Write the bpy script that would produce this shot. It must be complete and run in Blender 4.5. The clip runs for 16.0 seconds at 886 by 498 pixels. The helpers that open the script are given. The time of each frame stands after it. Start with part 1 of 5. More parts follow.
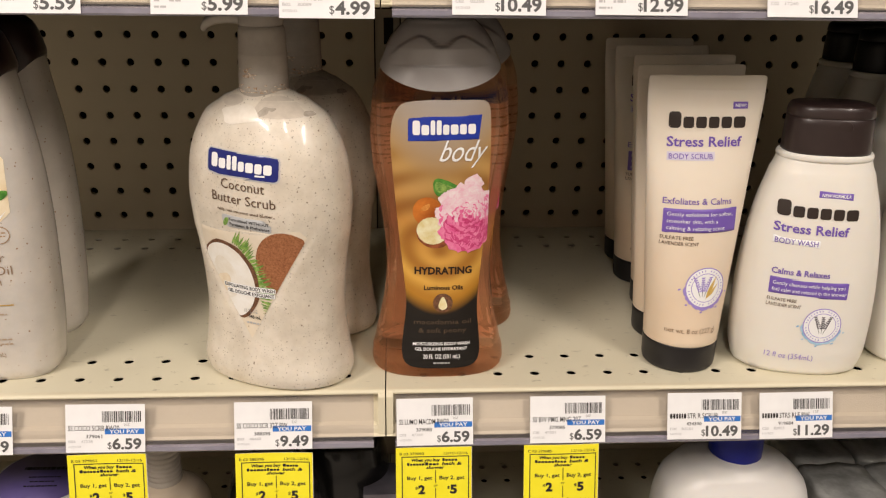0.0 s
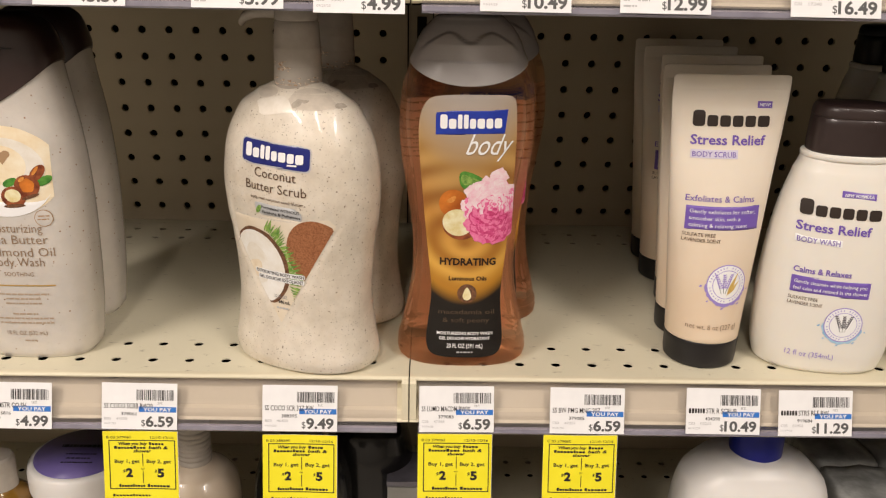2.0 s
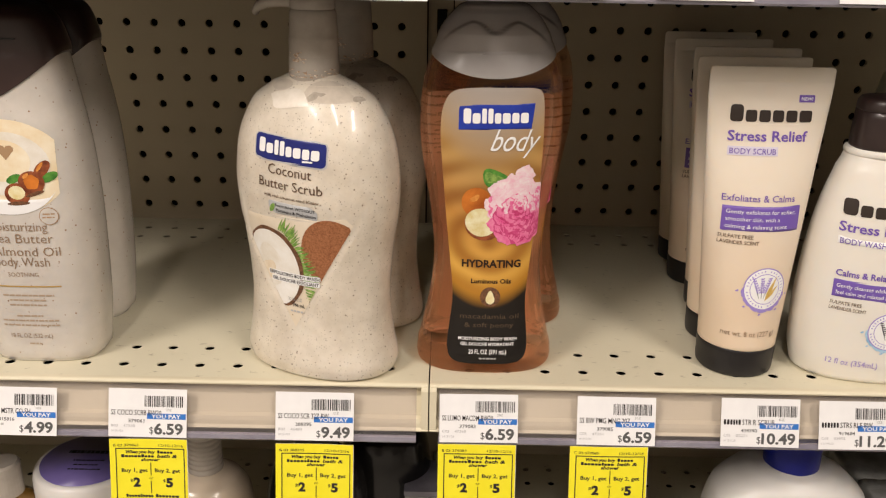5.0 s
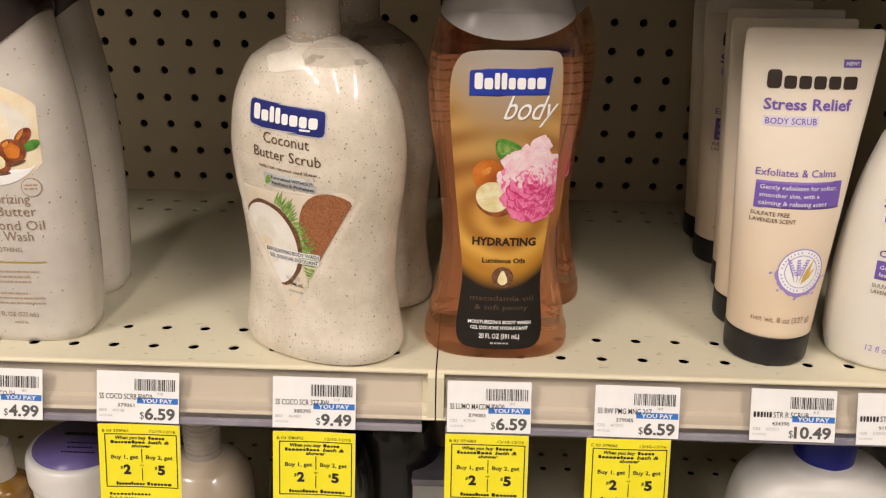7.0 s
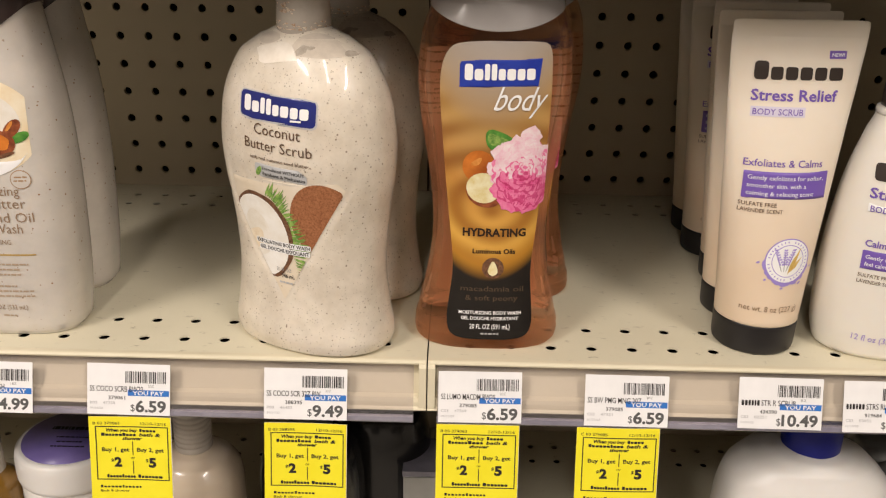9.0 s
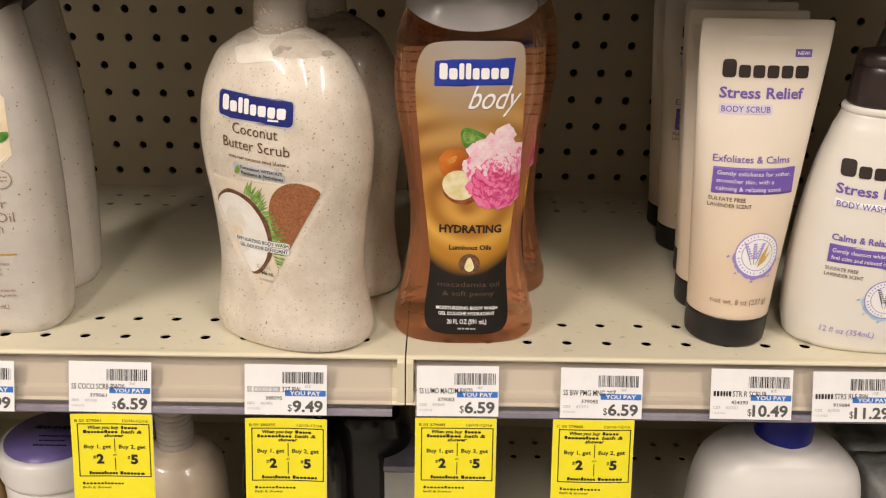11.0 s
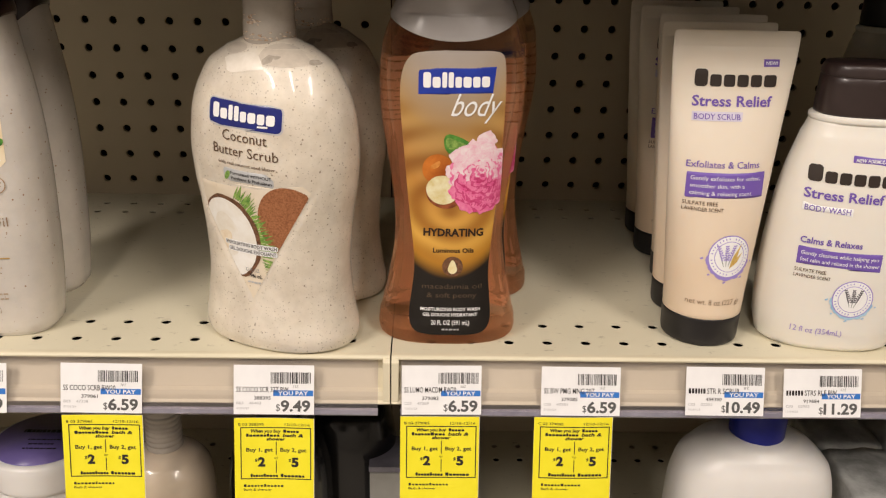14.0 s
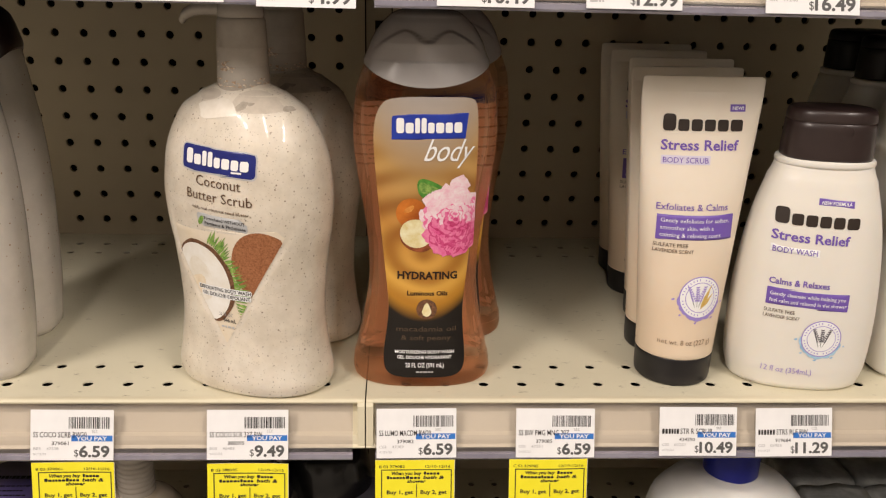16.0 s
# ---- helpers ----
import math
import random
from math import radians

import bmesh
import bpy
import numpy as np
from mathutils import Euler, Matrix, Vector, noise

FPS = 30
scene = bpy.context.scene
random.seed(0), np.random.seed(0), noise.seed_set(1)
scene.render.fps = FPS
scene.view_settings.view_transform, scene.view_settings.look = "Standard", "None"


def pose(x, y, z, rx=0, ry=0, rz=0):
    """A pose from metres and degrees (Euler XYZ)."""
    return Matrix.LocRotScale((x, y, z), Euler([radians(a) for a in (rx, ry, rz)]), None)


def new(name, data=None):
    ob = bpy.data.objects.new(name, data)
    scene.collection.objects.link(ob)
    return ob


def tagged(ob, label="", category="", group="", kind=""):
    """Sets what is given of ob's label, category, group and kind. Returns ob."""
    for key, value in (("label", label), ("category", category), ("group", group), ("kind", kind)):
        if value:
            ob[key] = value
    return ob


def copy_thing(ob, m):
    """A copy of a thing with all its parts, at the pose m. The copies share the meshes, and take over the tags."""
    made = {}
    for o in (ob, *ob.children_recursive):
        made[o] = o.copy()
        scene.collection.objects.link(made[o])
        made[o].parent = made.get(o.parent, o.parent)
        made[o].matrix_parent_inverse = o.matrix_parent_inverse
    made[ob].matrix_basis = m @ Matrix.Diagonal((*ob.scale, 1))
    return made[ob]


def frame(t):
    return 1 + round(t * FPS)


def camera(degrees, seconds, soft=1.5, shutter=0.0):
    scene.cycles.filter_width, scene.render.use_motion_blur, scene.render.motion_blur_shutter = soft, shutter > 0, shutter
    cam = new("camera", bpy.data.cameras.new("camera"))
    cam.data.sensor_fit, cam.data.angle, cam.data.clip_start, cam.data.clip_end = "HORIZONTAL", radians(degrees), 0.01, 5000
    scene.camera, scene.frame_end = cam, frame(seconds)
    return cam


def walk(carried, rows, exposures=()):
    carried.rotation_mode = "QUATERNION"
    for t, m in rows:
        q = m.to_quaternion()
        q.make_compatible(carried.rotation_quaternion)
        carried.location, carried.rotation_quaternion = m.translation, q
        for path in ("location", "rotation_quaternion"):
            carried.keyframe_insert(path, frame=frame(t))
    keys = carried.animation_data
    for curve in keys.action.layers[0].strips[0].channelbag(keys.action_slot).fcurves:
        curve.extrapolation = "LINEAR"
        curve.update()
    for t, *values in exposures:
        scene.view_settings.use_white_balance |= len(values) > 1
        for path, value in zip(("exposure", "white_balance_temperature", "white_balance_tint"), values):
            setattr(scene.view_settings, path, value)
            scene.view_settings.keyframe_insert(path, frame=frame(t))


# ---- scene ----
cam = camera(53.88, 16.0, 1.2)
PATH = [
    (0.0, pose(0.0011, -0.4817, 1.5170, 66.47, -0.87, -3.02)),
    (0.5, pose(-0.0000, -0.4854, 1.5159, 66.49, -1.06, -1.93)),
    (1.0, pose(0.0031, -0.4912, 1.5124, 66.48, -1.17, -1.08)),
    (1.5, pose(0.0078, -0.4971, 1.5140, 66.40, -1.14, -0.66)),
    (2.0, pose(0.0066, -0.4984, 1.5156, 66.64, -1.11, -0.46)),
    (2.5, pose(0.0012, -0.4956, 1.5190, 67.14, -1.06, -0.39)),
    (3.0, pose(-0.0029, -0.4919, 1.5192, 67.50, -1.00, -0.23)),
    (3.5, pose(-0.0003, -0.4913, 1.5173, 67.50, -0.97, -0.22)),
    (4.0, pose(0.0013, -0.4929, 1.5162, 67.45, -0.95, -0.24)),
    (6.5, pose(0.0043, -0.4345, 1.4888, 65.01, -0.84, 1.95)),
    (7.0, pose(0.0090, -0.4352, 1.4910, 64.87, -0.79, 1.94)),
    (7.5, pose(0.0063, -0.4387, 1.4917, 65.06, -0.77, 1.92)),
    (8.0, pose(0.0054, -0.4367, 1.4889, 65.11, -0.81, 1.73)),
    (8.5, pose(0.0030, -0.4359, 1.4879, 64.92, -0.91, 1.39)),
    (9.0, pose(0.0067, -0.4392, 1.4880, 64.77, -0.98, 1.05)),
    (11.5, pose(0.0122, -0.4498, 1.4903, 64.90, -1.09, -0.10)),
    (12.0, pose(0.0108, -0.4511, 1.4910, 65.00, -1.26, -0.16)),
    (12.5, pose(0.0107, -0.4511, 1.4909, 65.03, -1.34, -0.30)),
    (13.0, pose(0.0102, -0.4529, 1.4897, 65.00, -1.32, -0.67)),
    (13.5, pose(0.0111, -0.4590, 1.4910, 65.18, -1.22, -1.02)),
    (14.0, pose(0.0107, -0.4663, 1.4912, 65.69, -1.33, -1.14)),
    (14.5, pose(0.0109, -0.4666, 1.4939, 66.17, -1.34, -1.36)),
    (15.0, pose(0.0100, -0.4650, 1.4974, 66.79, -1.22, -1.77)),
    (15.5, pose(0.0126, -0.4657, 1.4975, 67.32, -1.41, -2.16)),
    (16.0, pose(0.0128, -0.4660, 1.5000, 67.70, -1.60, -2.63)),
]
walk(cam, PATH)

# ---- world, lights, exposure ----
world = bpy.data.worlds.new("store_air")
scene.world = world
world.use_nodes = True
world.node_tree.nodes["Background"].inputs[0].default_value = (1.0, 0.93, 0.84, 1)
world.node_tree.nodes["Background"].inputs[1].default_value = 0.05
scene.view_settings.exposure = 0.0
LAMP_COLOUR = (1.0, 0.885, 0.80)
LAMP_ROWS = [(-1.45, -1.45, 62.0), (-0.20, -1.45, 13.0), (1.05, -1.45, 36.0)]
for lx, ly, power in LAMP_ROWS:
    data = bpy.data.lights.new("ceiling_tube_light", "AREA")
    data.shape, data.size, data.size_y, data.energy, data.color = "RECTANGLE", 0.1, 1.2, power, LAMP_COLOUR
    lamp = new("ceiling_tube_light", data)
    lamp.matrix_basis = pose(lx, ly, 2.935)


# ---- materials ----
def material(name, colour, rough=0.5, metal=0.0, spec=0.5, coat=0.0, sss=0.0, transmission=0.0, ior=1.45):
    m = bpy.data.materials.new(name)
    m.use_nodes = True
    b = m.node_tree.nodes["Principled BSDF"]
    b.inputs["Base Color"].default_value = (*colour, 1)
    b.inputs["Roughness"].default_value = rough
    b.inputs["Metallic"].default_value = metal
    b.inputs["Specular IOR Level"].default_value = spec
    b.inputs["Coat Weight"].default_value = coat
    b.inputs["Coat Roughness"].default_value = 0.12
    b.inputs["IOR"].default_value = ior
    b.inputs["Transmission Weight"].default_value = transmission
    if sss:
        b.inputs["Subsurface Weight"].default_value = sss
        b.inputs["Subsurface Radius"].default_value = (1.0, 0.8, 0.6)
        b.inputs["Subsurface Scale"].default_value = 0.006
    return m


def node(m, kind, **values):
    n = m.node_tree.nodes.new(kind)
    for key, value in values.items():
        n.inputs[key].default_value = value
    return n


def wire(m, a, out, b, inp):
    m.node_tree.links.new(a.outputs[out], b.inputs[inp])


def bsdf(m):
    return m.node_tree.nodes["Principled BSDF"]


def coords(m):
    return m.node_tree.nodes.new("ShaderNodeTexCoord")


def ramp(m, stops, mode="LINEAR"):
    n = m.node_tree.nodes.new("ShaderNodeValToRGB")
    n.color_ramp.interpolation = mode
    while len(n.color_ramp.elements) < len(stops):
        n.color_ramp.elements.new(0.5)
    for e, (p, c) in zip(n.color_ramp.elements, stops):
        e.position, e.color = p, (*c, 1)
    return n


def mottled(m, c1, c2, scale, rough=None, bump=0.0, bump_scale=None, detail=4.0):
    """Two tones mixed by noise, with fine relief."""
    tc = coords(m)
    n = node(m, "ShaderNodeTexNoise", Scale=scale, Detail=detail, Roughness=0.6)
    wire(m, tc, "Object", n, "Vector")
    r = ramp(m, [(0.32, c1), (0.68, c2)])
    wire(m, n, "Fac", r, "Fac")
    wire(m, r, "Color", bsdf(m), "Base Color")
    if rough:
        rr = node(m, "ShaderNodeMapRange", **{"To Min": rough[0], "To Max": rough[1]})
        wire(m, n, "Fac", rr, "Value")
        wire(m, rr, "Result", bsdf(m), "Roughness")
    if bump:
        n2 = node(m, "ShaderNodeTexNoise", Scale=bump_scale or scale * 8, Detail=3.0)
        wire(m, tc, "Object", n2, "Vector")
        bp = node(m, "ShaderNodeBump", Strength=bump, Distance=0.0005)
        wire(m, n2, "Fac", bp, "Height")
        wire(m, bp, "Normal", bsdf(m), "Normal")
    return m


def speckled(m, base, base2, speck, size, density, tint_scale=30.0):
    """A cream base with small scattered grains, some larger and darker than others."""
    tc = coords(m)
    n = node(m, "ShaderNodeTexNoise", Scale=tint_scale, Detail=5.0, Roughness=0.65)
    wire(m, tc, "Object", n, "Vector")
    r = ramp(m, [(0.35, base), (0.7, base2)])
    wire(m, n, "Fac", r, "Fac")
    last = r
    for k, (sc, th) in enumerate(zip(size, density)):
        v = node(m, "ShaderNodeTexVoronoi", Scale=sc, Randomness=1.0)
        wire(m, tc, "Object", v, "Vector")
        dots = ramp(m, [(th * 0.6, (1, 1, 1)), (th, (0, 0, 0))])
        wire(m, v, "Distance", dots, "Fac")
        pick = ramp(m, [(0.38, (0, 0, 0)), (0.7, (1, 1, 1))])
        sep = m.node_tree.nodes.new("ShaderNodeSeparateColor")
        wire(m, v, "Color", sep, "Color")
        wire(m, sep, "Red", pick, "Fac")
        mul = m.node_tree.nodes.new("ShaderNodeMath")
        mul.operation = "MULTIPLY"
        wire(m, dots, "Color", mul, 0)
        wire(m, pick, "Color", mul, 1)
        mix = m.node_tree.nodes.new("ShaderNodeMix")
        mix.data_type = "RGBA"
        wire(m, mul, "Value", mix, 0)
        wire(m, last, "Color" if k == 0 else 2, mix, 6)
        mix.inputs[7].default_value = (*speck[k], 1)
        last = mix
    wire(m, last, 2, bsdf(m), "Base Color")
    return m, last


def see_through(name, tint, gloss_rough=0.06, edge_gloss=0.4, haze=0.0):
    """A thin clear sheet: what lies behind shows, with a gloss on top."""
    m = bpy.data.materials.new(name)
    m.use_nodes = True
    t = m.node_tree
    t.nodes.remove(bsdf(m))
    clear = node(m, "ShaderNodeBsdfTransparent", Color=(*tint, 1))
    gloss = node(m, "ShaderNodeBsdfGlossy", Roughness=gloss_rough)
    facing = node(m, "ShaderNodeLayerWeight", Blend=0.25)
    fr = node(m, "ShaderNodeMapRange", **{"From Min": 0.0, "From Max": 1.0, "To Min": 0.04, "To Max": edge_gloss})
    wire(m, facing, "Facing", fr, "Value")
    mix = t.nodes.new("ShaderNodeMixShader")
    wire(m, fr, "Result", mix, 0)
    if haze:
        film = node(m, "ShaderNodeBsdfDiffuse", Color=(0.72, 0.70, 0.74, 1))
        dull = node(m, "ShaderNodeMixShader", Fac=haze)
        wire(m, clear, 0, dull, 1)
        wire(m, film, 0, dull, 2)
        clear = dull
    wire(m, clear, 0, mix, 1)
    wire(m, gloss, 0, mix, 2)
    wire(m, mix, 0, t.nodes["Material Output"], "Surface")
    return m


STEEL = mottled(material("cream_powder_coat", (0.7, 0.62, 0.45), 0.42), (0.645, 0.588, 0.43), (0.72, 0.665, 0.50), 9.0, (0.36, 0.5), 0.12, 700.0)
def scuffs(m):
    """Faint grey rub marks on the painted deck."""
    tc = coords(m)
    mp = node(m, "ShaderNodeMapping", Scale=(40.0, 75.0, 1.0))
    n = node(m, "ShaderNodeTexNoise", Scale=2.2, Detail=8.0, Roughness=0.75)
    wire(m, tc, "Object", mp, "Vector")
    wire(m, mp, "Vector", n, "Vector")
    r = ramp(m, [(0.60, (0, 0, 0)), (0.68, (0.7, 0.7, 0.7))])
    wire(m, n, "Fac", r, "Fac")
    src = bsdf(m).inputs["Base Color"].links[0].from_node
    mix = m.node_tree.nodes.new("ShaderNodeMix")
    mix.data_type = "RGBA"
    wire(m, r, "Color", mix, 0)
    wire(m, src, "Color", mix, 6)
    mix.inputs[7].default_value = (0.22, 0.18, 0.12, 1)
    wire(m, mix, 2, bsdf(m), "Base Color")
    return m


DECK = scuffs(mottled(material("cream_deck_paint", (0.7, 0.62, 0.45), 0.38), (0.65, 0.605, 0.455), (0.71, 0.665, 0.51), 7.0, (0.3, 0.48), 0.15, 600.0))
PEG = mottled(material("tan_pegboard", (0.45, 0.38, 0.26), 0.55), (0.43, 0.37, 0.265), (0.48, 0.41, 0.30), 5.0, (0.5, 0.65), 0.2, 300.0)
# near-black that paints the shade behind holes, in slots and below decks
DARK = material("hollow_shade_black", (0.012, 0.01, 0.008), 0.9, spec=0.1)
POST = mottled(material("dark_upright", (0.3, 0.26, 0.19), 0.5), (0.33, 0.285, 0.205), (0.39, 0.34, 0.25), 12.0)
CLEAR = see_through("clear_ticket_plastic", (0.90, 0.875, 0.89), 0.08, 0.4, 0.04)
EDGE = mottled(material("clear_plastic_edge", (0.5, 0.5, 0.55), 0.12, spec=0.8, transmission=0.55), (0.40, 0.38, 0.47), (0.56, 0.54, 0.63), 40.0)
CARD = mottled(material("white_card", (0.83, 0.83, 0.83), 0.6), (0.80, 0.80, 0.81), (0.85, 0.85, 0.855), 60.0, (0.5, 0.65))
YELLOW = mottled(material("yellow_card", (0.86, 0.76, 0.02), 0.6), (0.83, 0.735, 0.015), (0.88, 0.79, 0.03), 45.0, (0.5, 0.65))
INK = material("black_ink", (0.02, 0.018, 0.018), 0.6)
GREY_INK = material("grey_ink", (0.3, 0.3, 0.31), 0.6)
DARK_GREY_INK = material("dark_grey_ink", (0.09, 0.09, 0.09), 0.6)
PALE_INK = material("pale_grey_ink", (0.48, 0.48, 0.49), 0.6)
BLUE_INK = material("blue_ink", (0.03, 0.17, 0.56), 0.55)
WHITE_INK = material("white_ink", (0.85, 0.85, 0.85), 0.45)
BROWN_INK = material("brown_ink", (0.10, 0.055, 0.03), 0.45)
DEEP_INK = material("deep_brown_ink", (0.025, 0.012, 0.006), 0.45)
TAN_INK = material("tan_ink", (0.38, 0.24, 0.13), 0.5)
PURPLE = material("purple_ink", (0.165, 0.095, 0.42), 0.4)
PALE_PURPLE = material("pale_lilac_ink", (0.66, 0.62, 0.74), 0.45)
LILAC = material("lilac_ink", (0.33, 0.25, 0.62), 0.45)
NAVY = mottled(material("navy_ink", (0.012, 0.018, 0.16), 0.3, coat=0.12), (0.010, 0.014, 0.13), (0.016, 0.026, 0.20), 80.0)
ROYAL = mottled(material("royal_blue_ink", (0.012, 0.035, 0.33), 0.3, coat=0.4), (0.010, 0.028, 0.29), (0.014, 0.045, 0.38), 80.0)
GOLD = material("gold_ink", (0.55, 0.36, 0.10), 0.35, metal=0.3)
GREEN = mottled(material("leaf_green_print", (0.06, 0.22, 0.03), 0.4), (0.03, 0.15, 0.02), (0.12, 0.34, 0.05), 250.0)
GRASS = mottled(material("palm_green_print", (0.17, 0.33, 0.06), 0.4), (0.07, 0.2, 0.03), (0.34, 0.5, 0.12), 400.0)
NUT_SHELL = mottled(material("nut_brown_print", (0.30, 0.09, 0.03), 0.35), (0.13, 0.026, 0.010), (0.40, 0.115, 0.042), 180.0)
ALMOND = mottled(material("almond_orange_print", (0.5, 0.2, 0.04), 0.35), (0.30, 0.062, 0.006), (0.70, 0.22, 0.03), 45.0)
ALMOND_LIGHT = mottled(material("pale_almond_print", (0.75, 0.36, 0.09), 0.35), (0.55, 0.17, 0.02), (0.78, 0.36, 0.09), 160.0)
KERNEL = mottled(material("pale_kernel_print", (0.8, 0.72, 0.42), 0.35), (0.7, 0.58, 0.25), (0.86, 0.82, 0.58), 140.0)
COCO_SHELL = mottled(material("coconut_brown_print", (0.32, 0.13, 0.055), 0.45), (0.22, 0.075, 0.028), (0.42, 0.175, 0.078), 800.0, detail=6.0)
COCO_RIM = mottled(material("coconut_rim_print", (0.12, 0.05, 0.02), 0.5), (0.07, 0.03, 0.012), (0.22, 0.1, 0.05), 600.0)
COCO_MEAT = mottled(material("coconut_white_print", (0.85, 0.83, 0.78), 0.4), (0.78, 0.74, 0.66), (0.88, 0.87, 0.84), 70.0)
COCO_MILK = mottled(material("coconut_cream_print", (0.75, 0.62, 0.42), 0.4), (0.66, 0.50, 0.30), (0.84, 0.76, 0.62), 110.0)
CREAM_SWIRL = mottled(material("cream_swirl_print", (0.82, 0.70, 0.47), 0.4), (0.76, 0.60, 0.36), (0.87, 0.79, 0.62), 55.0)
PETAL_A = mottled(material("pale_pink_petal_print", (0.85, 0.48, 0.58), 0.4), (0.83, 0.46, 0.57), (0.89, 0.70, 0.76), 210.0)
PETAL_W = mottled(material("white_pink_petal_print", (0.86, 0.62, 0.68), 0.4), (0.84, 0.55, 0.63), (0.90, 0.78, 0.80), 210.0)
PETAL_B = mottled(material("pink_petal_print", (0.78, 0.22, 0.38), 0.4), (0.76, 0.10, 0.30), (0.86, 0.28, 0.46), 210.0)
PETAL_C = mottled(material("deep_pink_petal_print", (0.70, 0.10, 0.27), 0.4), (0.52, 0.02, 0.13), (0.72, 0.10, 0.28), 210.0)
SPLASH = mottled(material("blue_splash_print", (0.3, 0.52, 0.72), 0.4), (0.2, 0.42, 0.66), (0.5, 0.68, 0.82), 260.0)
BLUE_PANEL = material("pale_blue_grey_print", (0.46, 0.47, 0.48), 0.45)

# printed label of the amber bottle: grey sheen, gold swirl, then near-black
def amber_label():
    m = material("amber_bottle_label_print", (0.5, 0.3, 0.1), 0.32, coat=0.25)
    tc = coords(m)
    sep = m.node_tree.nodes.new("ShaderNodeSeparateXYZ")
    wire(m, tc, "Object", sep, "Vector")
    bend = m.node_tree.nodes.new("ShaderNodeMath")
    bend.operation = "MULTIPLY"
    wire(m, sep, "X", bend, 0)
    wire(m, sep, "X", bend, 1)
    drop = m.node_tree.nodes.new("ShaderNodeMath")
    drop.operation = "MULTIPLY_ADD"
    wire(m, bend, "Value", drop, 0)
    drop.inputs[1].default_value = -18.0
    wire(m, sep, "Z", drop, 2)
    g = ramp(m, [(0.0, (0.008, 0.006, 0.005)), (0.225, (0.010, 0.007, 0.005)), (0.275, (0.44, 0.20, 0.02)), (0.34, (0.55, 0.29, 0.05)),
                 (0.52, (0.42, 0.185, 0.035)), (0.72, (0.42, 0.24, 0.075)), (0.84, (0.38, 0.29, 0.20)), (1.0, (0.40, 0.365, 0.34))])
    scale = node(m, "ShaderNodeMapRange", **{"From Min": 0.0, "From Max": 0.19})
    wire(m, drop, "Value", scale, "Value")
    wire(m, scale, "Result", g, "Fac")
    # swirls round the flower
    mp = node(m, "ShaderNodeMapping", Location=(0.0, 0.0, -0.10), Scale=(1.0, 0.0, 1.15))
    wire(m, tc, "Object", mp, "Vector")
    n = node(m, "ShaderNodeTexWave", Scale=15.0, Distortion=4.0, Detail=2.0, **{"Detail Scale": 0.8})
    n.wave_type = "RINGS"
    n.rings_direction = "Y"
    wire(m, mp, "Vector", n, "Vector")
    shade = ramp(m, [(0.0, (0.74, 0.62, 0.5)), (0.5, (1, 1, 1)), (1.0, (1.3, 1.38, 1.5))])
    wire(m, n, "Color", shade, "Fac")
    mix = m.node_tree.nodes.new("ShaderNodeMix")
    mix.data_type, mix.blend_type = "RGBA", "MULTIPLY"
    band = ramp(m, [(0.26, (0, 0, 0)), (0.36, (1, 1, 1)), (0.66, (0.9, 0.9, 0.9)), (0.78, (0, 0, 0))])
    wire(m, scale, "Result", band, "Fac")
    wire(m, band, "Color", mix, 0)
    wire(m, g, "Color", mix, 6)
    wire(m, shade, "Color", mix, 7)
    wire(m, mix, 2, bsdf(m), "Base Color")
    return m


AMBER_LABEL = amber_label()
BACK_PAPER = mottled(material("pale_back_label", (0.8, 0.74, 0.66), 0.5), (0.76, 0.70, 0.60), (0.88, 0.82, 0.74), 40.0)
AMBER = material("amber_gel_in_clear_plastic", (1.0, 0.68, 0.49), 0.0, transmission=1.0, ior=1.40)


def let_light_in(m, share, tint):
    """Part of the light goes straight through the clear gel."""
    out = next(q for q in m.node_tree.nodes if q.type == "OUTPUT_MATERIAL")
    clear = node(m, "ShaderNodeBsdfTransparent", Color=(*tint, 1))
    mix = node(m, "ShaderNodeMixShader", Fac=share)
    wire(m, bsdf(m), "BSDF", mix, 1)
    wire(m, clear, "BSDF", mix, 2)
    wire(m, mix, "Shader", out, "Surface")


let_light_in(AMBER, 0.52, (1.0, 0.825, 0.70))


def wavy_wall(m, scale, strength, coat=False):
    """Uneven moulded plastic, drawn out upwards."""
    tc = coords(m)
    mp = node(m, "ShaderNodeMapping", Scale=scale)
    n = node(m, "ShaderNodeTexNoise", Scale=1.0, Detail=1.0)
    wire(m, tc, "Object", mp, "Vector")
    wire(m, mp, "Vector", n, "Vector")
    bp = node(m, "ShaderNodeBump", Strength=strength, Distance=0.002)
    wire(m, n, "Fac", bp, "Height")
    wire(m, bp, "Normal", bsdf(m), "Coat Normal" if coat else "Normal")


